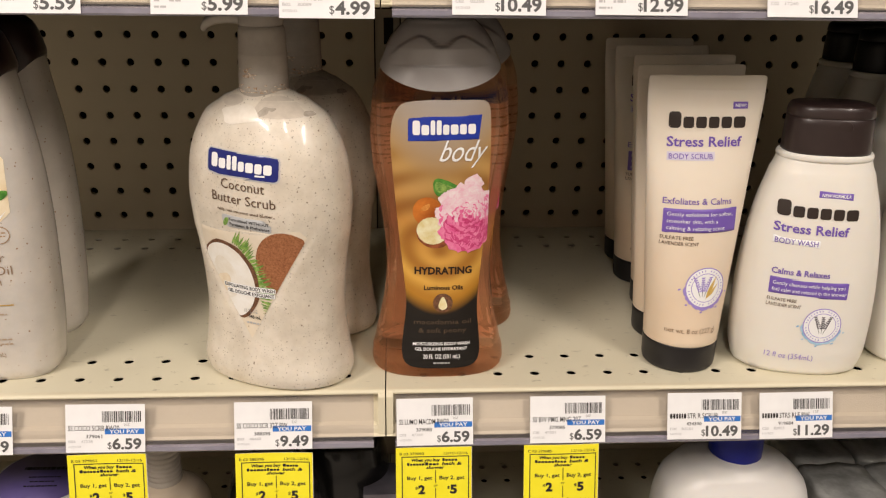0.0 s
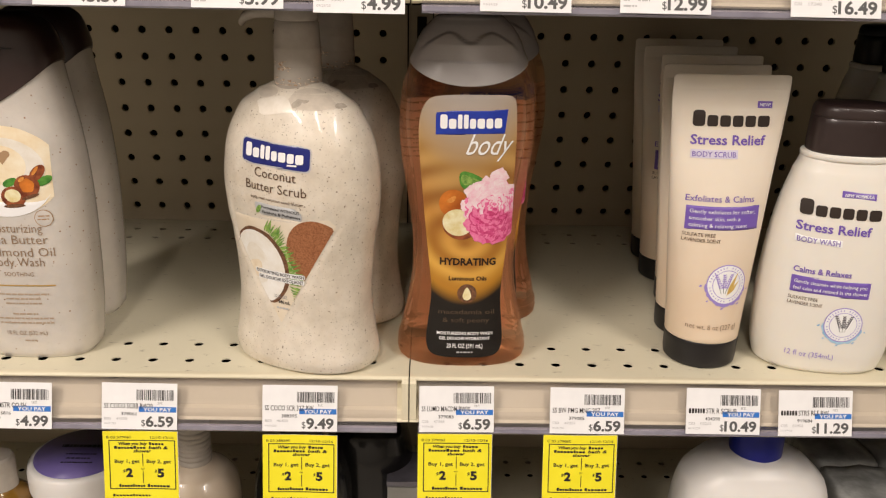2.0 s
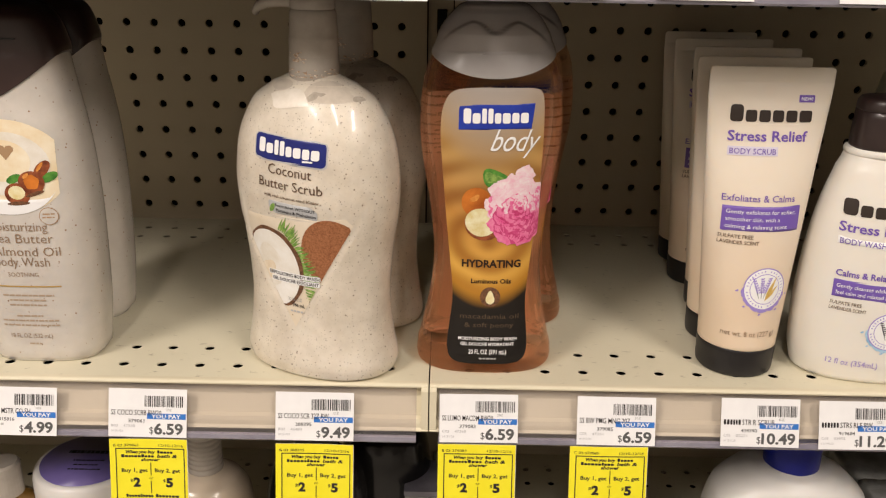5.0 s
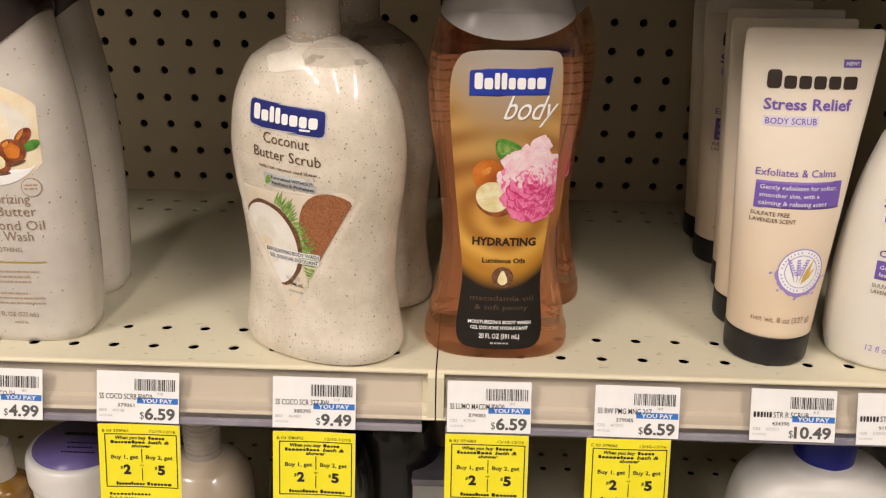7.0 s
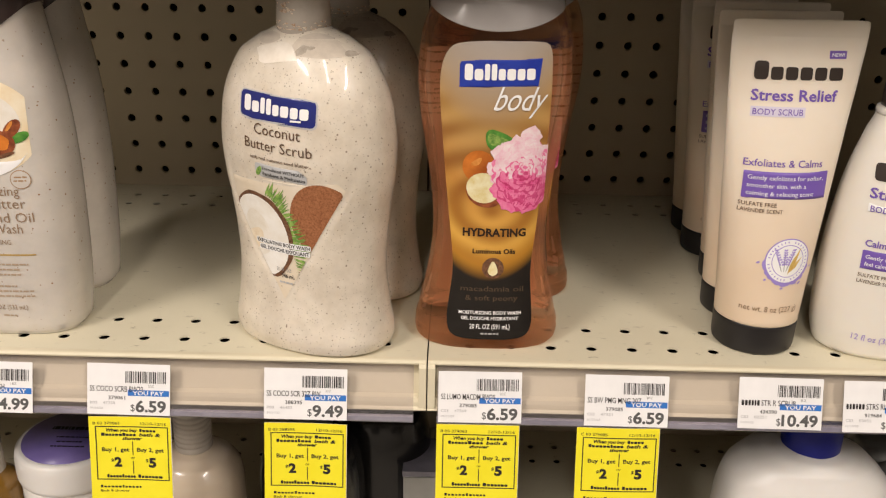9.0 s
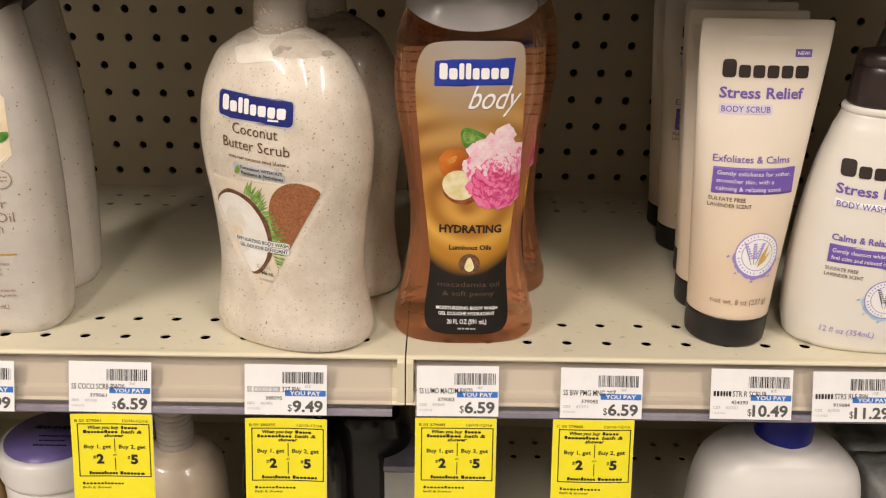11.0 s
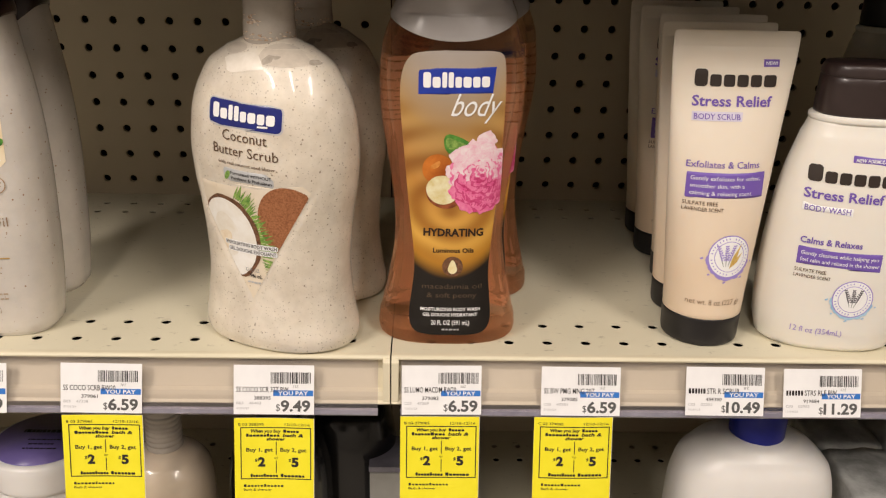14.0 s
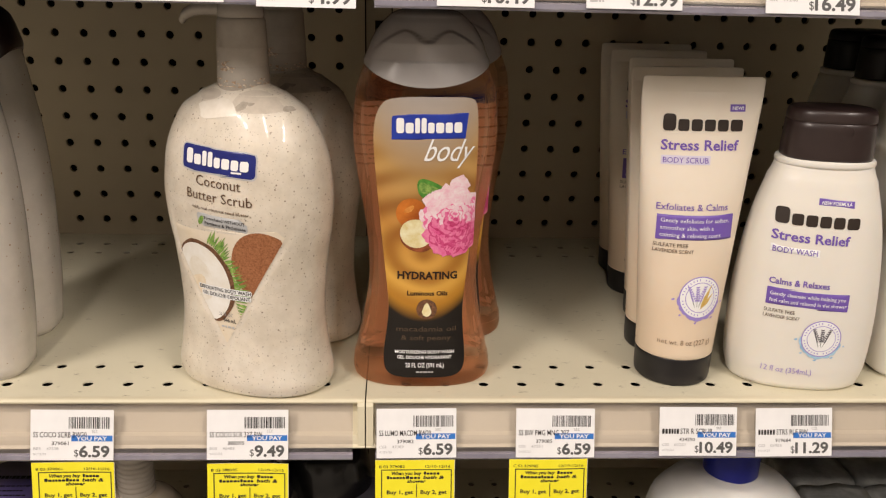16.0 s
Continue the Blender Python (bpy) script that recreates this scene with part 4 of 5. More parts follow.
def amber_bottle(m, label):
    ob = thing("body_wash_bottle", m, label, "bottle", "amber body wash bottles")
    F = SOFT_FRONT
    part("body", loft(SOFT_ROWS, 2.6, 96), AMBER, ob, "amber gel in clear glossy plastic")

    def dip(p, a, b):
        k = max(0.0, 1 - (p.x / 0.038) ** 2)
        low = max(0.0, (0.216 - p.z) / 0.013)
        z = p.z - 0.0115 * k * min(low, 1.0)
        y = p.y
        if p.y < 0 and p.z > 0.2090:
            ax = abs(p.x)
            edge = 0.2228 - 0.0068 * math.exp(-(ax / 0.0072) ** 2) - 0.0120 * (max(0.0, ax - 0.013) / 0.020) ** 1.3
            s = ease((p.z - edge) / 0.0016)
            y += 0.0026 * s * min(1.0, -p.y / 0.008) * ease((0.034 - ax) / 0.010)
        # the skirt laps over the bottle's shoulder
        fx = max(1.0, (np.interp(z, SOFT[:, 0], SOFT[:, 1]) + 0.0006) / a) if z < 0.2075 else 1.0
        fy = max(1.0, (np.interp(z, SOFT[:, 0], SOFT[:, 2]) + 0.0010) / b) if z < 0.2075 else 1.0
        return Vector((p.x * fx, y * fy, z))

    cap_rows = smooth_profile([(0.2030, 0.0383, 0.0246), (0.206, 0.0380, 0.0245), (0.2095, 0.0366, 0.0238), (0.2135, 0.0350, 0.0228), (0.2165, 0.0338, 0.0220), (0.2192, 0.0323, 0.0211), (0.2218, 0.0308, 0.0200), (0.2245, 0.0288, 0.0189), (0.2275, 0.0262, 0.0175), (0.2300, 0.0236, 0.0158), (0.2325, 0.0205, 0.0140), (0.2355, 0.0130, 0.0085), (0.2360, 0.006, 0.004)], 9)
    part("cap", loft(cap_rows, 2.4, 128, dip), FROST, ob, "frosted grey flip cap")
    outline = [(-21.3, 186.5), (-27.8, 181), (-31.2, 172), (-31.9, 158), (-29.7, 132), (-26.6, 97), (-23.0, 65), (-21.6, 49.6), (-24.2, 29.5), (-25.6, 17.5), (-23.4, 8.4), (-16.0, 5.3),
               (18.0, 5.3), (25.0, 8.4), (27.6, 16), (26.6, 29), (24.8, 48), (26.4, 64), (29.2, 96), (31.2, 140), (30.8, 176), (29.4, 184.5), (24, 187)]
    lab = paint(ob, "label", [rounded(outline)], AMBER_LABEL, F, 0.0002, None, 24, 50, label="gold and black printed label with flower picture")
    logo = paint(lab, "logo_panel", [[(-20.8, 161.2), (-20.8, 174.6), (-19.4, 176.2), (24.8, 177.6), (23.0, 162.0)]], ROYAL, F, 0.0004, None, 14, 12, label="royal blue logo panel with white bars")
    word_mark(lab, "logo_mark", -18.0, 21.0, 165.2, 10.4, SHORT_WORD, WHITE_INK, F, 0.0006, (0, 2, 3), 0.02)
    write(lab, "body", -1.4, 29.2, 148.8, 13.6, WHITE_INK, F, 0.0009, 0.0, 0.5)
    paint(lab, "leaf", [rounded([(-5.4, 138.5), (-4.6, 126.0), (4, 124), (14, 130), (5, 136)])], GREEN, F, 0.0005, label="green leaf print")
    paint(lab, "almond", [oval(-8.2, 114.8, 9.6, 10.0, 25)], ALMOND, F, 0.0005, None, 10, 16, label="orange almond print")
    paint(lab, "almond_light", [oval(-9.8, 117.6, 3.6, 1.7, 35, 3, 0.1)], ALMOND_LIGHT, F, 0.00056, None, 6, 10)
    paint(lab, "leaf_light", [rounded([(-4.2, 136.2), (-3.6, 128.0), (4, 128), (10, 130.5), (3, 133.5)])], GRASS, F, 0.00056)
    paint(lab, "nut_shell", [oval(-4.0, 99.0, 11.4, 9.4, -15)], NUT_SHELL, F, 0.00052, None, 10, 16)
    paint(lab, "kernel", [oval(-5.2, 101.6, 10.2, 9.4, -20)], KERNEL, F, 0.00058, None, 10, 16, label="pale macadamia kernel print")
    rnd = random.Random(8)
    cx, cw = 17.2, 110.5
    paint(lab, "flower_ground", [oval(cx, cw, 16.5, 22.5, 0, 7, 0.05)], PETAL_B, F, 0.00060, soft_clip, 8, 14, label="pink peony print")
    lift = 0.00062

    def petal(x, w, long, wide, aim, mat, up):
        """A fan-shaped petal with a ragged tip that points along aim."""
        pts = []
        cut = rnd.uniform(0, 6)
        for k in range(22):
            q = -1.25 + 2.5 * k / 21
            f = 1 + 0.07 * math.sin(5.5 * q + cut) + 0.06 * math.sin(13 * q + 2 * cut) + rnd.uniform(-0.03, 0.03)
            pts.append((long * f * math.cos(q), wide * f * math.sin(q)))
        pts.append((-0.25 * long, 0.0))
        c, z = math.cos(aim), math.sin(aim)
        return paint(lab, "petal", [[(x + c * p - z * q, w + z * p + c * q) for p, q in pts]], mat, F, up, soft_clip, 5, 9)

    # rings of petals from the rim to the heart, the heart a little above the middle
    for ring, (count, dist, long, wide) in enumerate(((17, 0.70, 7.4, 5.4), (15, 0.56, 7.2, 5.6), (14, 0.42, 6.6, 5.2), (12, 0.30, 5.4, 4.2), (11, 0.20, 4.4, 3.0), (8, 0.11, 3.4, 2.2), (5, 0.03, 2.6, 1.6))):
        turns = [2 * math.pi * (k + rnd.uniform(-0.42, 0.42)) / count for k in range(count)]
        rnd.shuffle(turns)
        for aim in turns:
            d = dist * rnd.uniform(0.86, 1.12)
            x = cx + 0.6 * ring * 0.4 + 19.5 * d * math.cos(aim)
            w = cw + 0.75 * ring + 25.5 * d * math.sin(aim)
            tone = math.sin(aim) * 0.35 + (w - cw) / 20.0 - (x - cx) / 60.0 + rnd.uniform(-0.3, 0.3)
            size = rnd.uniform(0.8, 1.2)
            aim += rnd.uniform(-0.5, 0.5)
            dark = PETAL_A if tone > 0.55 else PETAL_B if tone > -0.15 else PETAL_C
            pale = PETAL_W if tone > 0.3 else PETAL_A if tone > -0.15 else PETAL_B
            lift += 0.000003
            petal(x, w, long * size * 1.08, wide * size * 1.07, aim, dark if ring else pale, lift)
            lift += 0.000003
            petal(x - 0.5 * math.cos(aim), w - 0.5 * math.sin(aim), long * size, wide * size, aim, pale, lift)
            lift += 0.000003
            fold = PETAL_A if pale is PETAL_W else PETAL_B if pale is PETAL_A else PETAL_C
            petal(x - 0.30 * long * math.cos(aim), w - 0.30 * long * math.sin(aim), long * size * 0.72, wide * size * 0.66, aim, fold, lift)
    write(lab, "HYDRATING", -16.6, 21.2, 71.2, 4.9, DEEP_INK, F, 0.0005, 0.035)
    write(lab, "Luminous Oils", -10.4, 15.4, 60.2, 3.0, DEEP_INK, F, 0.0005, 0.025)
    paint(lab, "drop_ring", [oval(2.2, 51.0, 6.6, 6.6)], COCO_RIM, F, 0.0004)
    paint(lab, "oil_drop", [rounded([(2.2, 57.0), (-0.9, 50.0), (-0.5, 47.4), (2.2, 45.8), (4.9, 47.4), (5.3, 50.0)])], KERNEL, F, 0.0006)
    write(lab, "macadamia oil", -17.0, 21.2, 36.4, 3.2, TAN_DARK, F, 0.0005)
    write(lab, "& soft peony", -14.0, 18.0, 30.6, 3.2, TAN_DARK, F, 0.0005)
    write(lab, "MOISTURIZING BODY WASH", -17.8, 20.4, 21.8, 2.1, WHITE_INK, F, 0.0005, 0.02)
    write(lab, "GEL DOUCHE HYDRATANT", -16.4, 18.8, 18.2, 2.1, WHITE_INK, F, 0.0005, 0.02)
    write(lab, "20 FL OZ (591 mL)", -11.0, 13.8, 12.6, 2.9, WHITE_INK, F, 0.0005, 0.01)
    paint(lab, "small_print", small_print(-4.0, 7.0, 8.8, 1.2, 4), PALE_INK, F, 0.0005, None, 2, 1)
    # the back label, seen through the gel; widened to the outline to brighten it
    sides = [(w * 1000, 1000 * a - 3.0) for w, a, b in SOFT_ROWS if 0.004 < w < 0.184][::3]
    back = paint(ob, "back_label", [[(-a, w) for w, a in sides] + [(a, w) for w, a in sides[::-1]]], BACK_PAPER, soft_back, -0.0003, None, 20, 40, label="pale label on the back")
    rows = []
    for k in range(7):
        rows += small_print(-36, 36, 172 - 5.6 * k, 1.1, 70 + k)
    paint(back, "back_label_print", rows, TAN_PRINT, soft_back, -0.00015, None, 2, 1)
    return ob


front_soft = amber_bottle(on_deck(0.0300, 0.0540, 0) @ Matrix.Translation((0, 0, 0.0018)), "clear amber body wash bottle with peony label and frosted cap")
tagged(copy_thing(front_soft, on_deck(0.0455, 0.1270, 3) @ Matrix.Translation((0, 0, 0.0018))), "clear amber body wash bottle standing behind another")


# -- grey-cream body wash with a dark brown cap
SHEA_ROWS = smooth_profile(by_ratio([(0, 0.0350), (0.003, 0.0372), (0.03, 0.0398), (0.053, 0.0409), (0.075, 0.0414), (0.0966, 0.0417), (0.1177, 0.0413), (0.138, 0.0402), (0.158, 0.0382), (0.178, 0.0352), (0.200, 0.0322), (0.206, 0.029)], 0.68))
SHEA_FRONT = Front(SHEA_ROWS, 3.0)
SHEA = np.array(SHEA_ROWS)


def shea_clip(w):
    return -33.0, 28.5


def shea_bottle(m, label):
    ob = thing("shea_wash_bottle", m, label, "bottle", "shea body wash bottles")
    F = SHEA_FRONT
    part("body", loft(SHEA_ROWS, 3.0, 120), SHEA_BODY, ob, "speckled grey-cream wash in glossy plastic")

    def dip(p, a, b):
        k = max(0.0, 1 - abs(p.x) / 0.034) ** 0.8
        low = min(1.0, max(0.0, (0.222 - p.z) / 0.016))
        z = p.z - 0.0265 * k * low
        fx = max(1.0, (np.interp(z, SHEA[:, 0], SHEA[:, 1]) + 0.0006) / a) if z < 0.206 else 1.0
        fy = max(1.0, (np.interp(z, SHEA[:, 0], SHEA[:, 2]) + 0.0010) / b) if z < 0.206 else 1.0
        return Vector((p.x * fx, p.y * fy, z))

    rows = smooth_profile([(0.2035, 0.0330, 0.0228), (0.2065, 0.0334, 0.0229), (0.212, 0.0322, 0.0222), (0.2185, 0.0300, 0.0210), (0.2245, 0.0262, 0.0188), (0.2290, 0.0205, 0.0150), (0.2320, 0.0125, 0.0095), (0.2325, 0.004, 0.003)], 7)
    cap = part("cap", loft(rows, 3.0, 120, dip), BROWN_CAP, ob, "dark brown flip cap with dipped edge")
    part("cap_seam", box_bm(-0.013, 0.013, -0.0236, -0.0225, 0.2105, 0.2112), BLACK_CAP, cap, smooth=False)
    lab = paint(ob, "label", [oval(-1.0, 134.0, 36.0, 29.5)], CREAM_SWIRL, F, 0.0002, shea_clip, 20, 26, label="cream swirl picture with nuts")
    paint(lab, "swirl", [oval(-2.0, 136.0, 27.0, 20.0)], COCO_MEAT2, F, 0.0003, shea_clip, 12, 18)
    paint(lab, "swirl_centre", [oval(-3.0, 138.0, 17.0, 13.0)], CREAM_SWIRL, F, 0.00036, shea_clip, 12, 18)
    paint(lab, "heart_mark", [oval(-3.0, 145.4, 2.7, 2.3), oval(2.0, 145.4, 2.7, 2.3), [(-5.4, 144.6), (4.4, 144.6), (-0.5, 138.6)]], TAN_INK, F, 0.0005, step=0.00002)
    for x, w, r in ((23.6, 128, 4.0), (2.6, 127.0, 3.6)):
        paint(lab, "leaf", [oval(x, w, r * 1.4, r * 0.7, 25)], GREEN, F, 0.0005, shea_clip)
    for x, w, rx, rw, t in ((20.0, 133.0, 6.6, 3.6, 50), (13.0, 124.6, 8.0, 7.4, 0), (3.8, 117.4, 8.0, 7.0, 0)):
        paint(lab, "nut", [oval(x, w, rx, rw, t)], NUT_SHELL, F, 0.00054, shea_clip, 8, 12)
    paint(lab, "nut_shade", [oval(3.8, 111.4, 7.2, 1.3, 4), oval(14.5, 117.6, 6.0, 1.2, 18)], COCO_RIM, F, 0.00057, shea_clip, 6, 6)
    paint(lab, "nut_light", [oval(19.0, 134.6, 3.6, 1.0, 55), oval(10.0, 129.0, 2.4, 1.1, 40)], ALMOND_LIGHT, F, 0.00066, shea_clip, 4, 6)
    paint(lab, "swirl_edge", [rounded([(-30, 116), (-18, 107.5), (0, 105.6), (14, 108.6), (24, 115.5), (28, 121), (22, 112.0), (12, 106.0), (0, 103.4), (-20, 105.5)])], WHITE_INK, F, 0.00045, shea_clip, 14, 14)
    paint(lab, "kernel", [oval(3.4, 118.2, 5.2, 4.4, 0)], KERNEL, F, 0.0006)
    paint(lab, "cut_nut", [oval(13.2, 125.0, 4.6, 4.6, 0, 5, 0.06)], ALMOND, F, 0.0006)
    seal = paint(lab, "round_seal", [oval(20.8, 103.0, 5.8, 5.8)], TAN_INK, F, 0.0004)
    paint(lab, "round_seal", [oval(20.8, 103.0, 5.3, 5.3)], SHEA_BODY, F, 0.0005)
    paint(lab, "small_print", small_print(17.4, 24.4, 104.0, 0.9, 2) + small_print(17.0, 24.0, 101.8, 0.9, 3), TAN_INK, F, 0.0006, None, 2, 1)
    for text, x0, x1, w, h in (("Moisturizing", -18.8, 18.8, 91.0, 6.0), ("Shea Butter", -21.8, 21.4, 83.0, 6.2), ("& Almond Oil", -25.6, 24.6, 74.2, 6.2), ("Body Wash", -17.6, 17.2, 67.2, 6.2), ("SOOTHING", -10.2, 9.2, 60.0, 3.0)):
        write(ob, text, x0, x1, w + 2.2, h, TAN_PRINT, F, 0.0004, -0.004)
    paint(ob, "gold_line", [rect(-22.9, 22.2, 55.0, 55.9)], GOLD, F, 0.0004, None, 14, 1, label="thin gold line")
    for k, (x0, x1, w) in enumerate(((-16, 17, 46.6), (-12, 12, 43.2), (-12.5, 12.5, 39.8), (-9, 8, 32.0), (-19, 17.5, 28.6), (-19, 17.5, 25.2), (-4, 4, 11.6))):
        paint(ob, "small_print", small_print(x0, x1, w + 2.0, 1.1, 20 + k), TAN_LIGHT, F, 0.0004, None, 2, 1)
    write(ob, "18 FL OZ (532 mL)", -15.4, 11.8, 18.4, 3.2, TAN_PRINT, F, 0.0004)
    return ob


front_shea = shea_bottle(on_deck(-0.2665, 0.055, 0), "grey-cream shea body wash bottle with dark brown cap")
tagged(copy_thing(front_shea, on_deck(-0.2730, 0.122, 0)), "grey-cream shea body wash bottle standing behind another")


# -- beige scrub tubes standing on their caps
TUBE_ROWS = smooth_profile([(0.0195, 0.0256, 0.0256), (0.024, 0.0258, 0.0256), (0.06, 0.0286, 0.0228), (0.1, 0.0320, 0.0180), (0.14, 0.0350, 0.0116), (0.175, 0.0377, 0.0048), (0.190, 0.0385, 0.0014), (0.1925, 0.0385, 0.0011), (0.1985, 0.0385, 0.0010), (0.1998, 0.0377, 0.0009), (0.2004, 0.0362, 0.0007)], 5)
TUBE_FRONT = Front(TUBE_ROWS, 2.0)


def lavender(parent, cx, cw, F, lift, mats, scale=1.0):
    rnd = random.Random(3)
    buds, stems = [], []
    for s, lean in ((-2.6, -0.45), (0.4, -0.05), (2.6, 0.4)):
        stems.append(blade(cx + (0.2 * s) * scale, cw - 8.5 * scale, cx + (s + lean * 9) * scale, cw + 8 * scale, 0.7 * scale))
        for k in range(7):
            h = -1.5 + 1.5 * k
            for side in (-1, 1):
                buds.append(oval(cx + (s + lean * h + side * 0.95 * (1 - 0.09 * k)) * scale, cw + h * scale, 0.95 * scale, 0.5 * scale, side * 35 + rnd.uniform(-25, 25)))
    paint(parent, "lavender_stem", stems, mats[1], F, lift, None, 1, 4)
    paint(parent, "lavender_head", buds, mats[0], F, lift + 0.00006, None, 2, 5, 0.000001)


def round_seal(parent, cx, cw, r, F, splash, buds, oats):
    rnd = random.Random(9)
    lumps = []
    for k in range(13):
        t = radians(185 + 13 * k)
        lumps.append(oval(cx + 0.98 * r * math.cos(t), cw + 1.02 * r * math.sin(t), rnd.uniform(2.0, 3.6), rnd.uniform(1.0, 2.0), math.degrees(t) + 90 + rnd.uniform(-30, 30)))
        if k % 3 == 0:
            lumps.append(oval(cx + 1.25 * r * math.cos(t), cw + 1.22 * r * math.sin(t), rnd.uniform(0.5, 1.2), 0.6, 30))
    paint(parent, "splash", lumps, splash, F, 0.0003, None, 4, 6, 0.000002)
    seal = paint(parent, "round_seal", [oval(cx, cw, r, r)], LILAC, F, 0.0004, None, 12, 18, label="round lavender seal print")
    paint(parent, "seal_ground", [oval(cx, cw, r * 0.95, r * 0.95)], WHITE_INK, F, 0.00048, None, 12, 18)
    letters_ring = []
    for k in range(34):
        t = 2 * math.pi * k / 34
        if k % 9 != 8:
            letters_ring.append(oval(cx + 0.84 * r * math.cos(t), cw + 0.84 * r * math.sin(t), 0.75, 0.34, math.degrees(t)))
    paint(parent, "seal_print", letters_ring, LILAC, F, 0.00056, None, 1, 3)
    paint(parent, "seal_line", [oval(cx, cw, r * 0.72, r * 0.72)], LILAC, F, 0.00056, None, 10, 16)
    paint(parent, "seal_ground", [oval(cx, cw, r * 0.69, r * 0.69)], WHITE_INK, F, 0.00062, None, 10, 16)
    lavender(parent, cx - (2.2 if oats else 0.0), cw - 0.3, F, 0.00068, buds, r / 14.5)
    if oats:
        paint(parent, "oat_grain", [blade(cx + 0.2, cw - 8, cx + 7.6, cw + 8.6, 3.2), blade(cx + 1.0, cw - 7, cx + 8.8, cw + 2.6, 2.6)], GOLD_PRINT, F, 0.0008, None, 3, 8, 0.00003)




def scrub_tube(m, label):
    ob = thing("scrub_tube", m, label, "tube", "body scrub tubes")
    F = TUBE_FRONT
    part("tube_body", loft(TUBE_ROWS, 2.0, 64), TUBE_BODY, ob, "beige squeeze tube with flat crimped end")
    cap_rows = [(0.0, 0.0238, 0.0240), (0.0010, 0.0247, 0.0250), (0.004, 0.0252, 0.0256), (0.012, 0.0254, 0.0254), (0.0188, 0.0257, 0.0257), (0.0196, 0.0252, 0.0252)]
    part("cap", loft(smooth_profile(cap_rows, 3), 2.0, 64), BLACK_CAP, ob, "black screw cap")
    lab = paint(ob, "new_flag", [rect(17.2, 27.0, 179.4, 183.8)], PURPLE, F, 0.0003, None, 3, 2)
    write(lab, "NEW!", 18.6, 25.8, 180.6, 2.0, WHITE_INK, F, 0.0005, 0.02)
    word_mark(ob, "brand_mark", -24.6, 26.0, 167.4, 12.0, WIDE_WORD, BROWN_INK2, F, 0.0004, (0,))
    write(ob, "Stress Relief", -25.2, 24.2, 155.8, 6.2, PURPLE, F, 0.0004, 0.02)
    paint(ob, "pale_panel", [rect(-24.6, 6.2, 146.8, 152.4)], PALE_PURPLE, F, 0.0003, None, 8, 2)
    write(ob, "BODY SCRUB", -23.4, 5.0, 147.8, 3.5, PURPLE, F, 0.0005, 0.005)
    write(ob, "Exfoliates & Calms", -25.2, 20.2, 118.4, 4.2, PURPLE, F, 0.0004, 0.005)
    panel = paint(ob, "purple_panel", [rect(-24.4, 24.8, 99.2, 115.8, 0.4, 0.004)], PURPLE, F, 0.0003, None, 14, 8, label="purple panel with white print")
    write(panel, "Gently exfoliates for softer,", -22.2, 21.8, 110.6, 2.6, WHITE_INK, F, 0.0006)
    write(panel, "smoother skin, with a", -22.2, 11.4, 106.0, 2.6, WHITE_INK, F, 0.0006)
    write(panel, "calming & relaxing scent", -22.2, 16.6, 101.4, 2.6, WHITE_INK, F, 0.0006)
    write(ob, "SULFATE FREE", -25.4, -4.6, 94.8, 2.4, BROWN_INK, F, 0.0004, 0.005)
    write(ob, "LAVENDER SCENT", -25.4, -0.8, 91.0, 2.4, BROWN_INK, F, 0.0004, 0.005)
    round_seal(ob, 6.2, 62.4, 14.0, F, LILAC, (LILAC, LAV_STEM), True)
    write(ob, "net wt. 8 oz (227 g)", -17.8, 16.4, 30.0, 3.6, TAN_PRINT, F, 0.0004)
    return ob


front_tube = scrub_tube(on_deck(0.2020, 0.051, 0), "beige lavender body scrub tube standing on black cap")
for u, v, yaw in ((0.2070, 0.099, 2), (0.2195, 0.153, -1), (0.2195, 0.211, 1), (0.2235, 0.263, 0)):
    tagged(copy_thing(front_tube, on_deck(u, v, yaw)), "beige body scrub tube in a row behind the first")


# -- ivory body wash bottles
def wash_rows(k):
    return smooth_profile(by_ratio([(0, 0.0395), (0.002 * k, 0.0425), (0.014 * k, 0.0455), (0.036 * k, 0.0465), (0.0575 * k, 0.0462), (0.0786 * k, 0.0448), (0.099 * k, 0.0425), (0.119 * k, 0.0388), (0.139 * k, 0.0334), (0.1478 * k, 0.0300), (0.1495 * k, 0.0290)], 0.64))


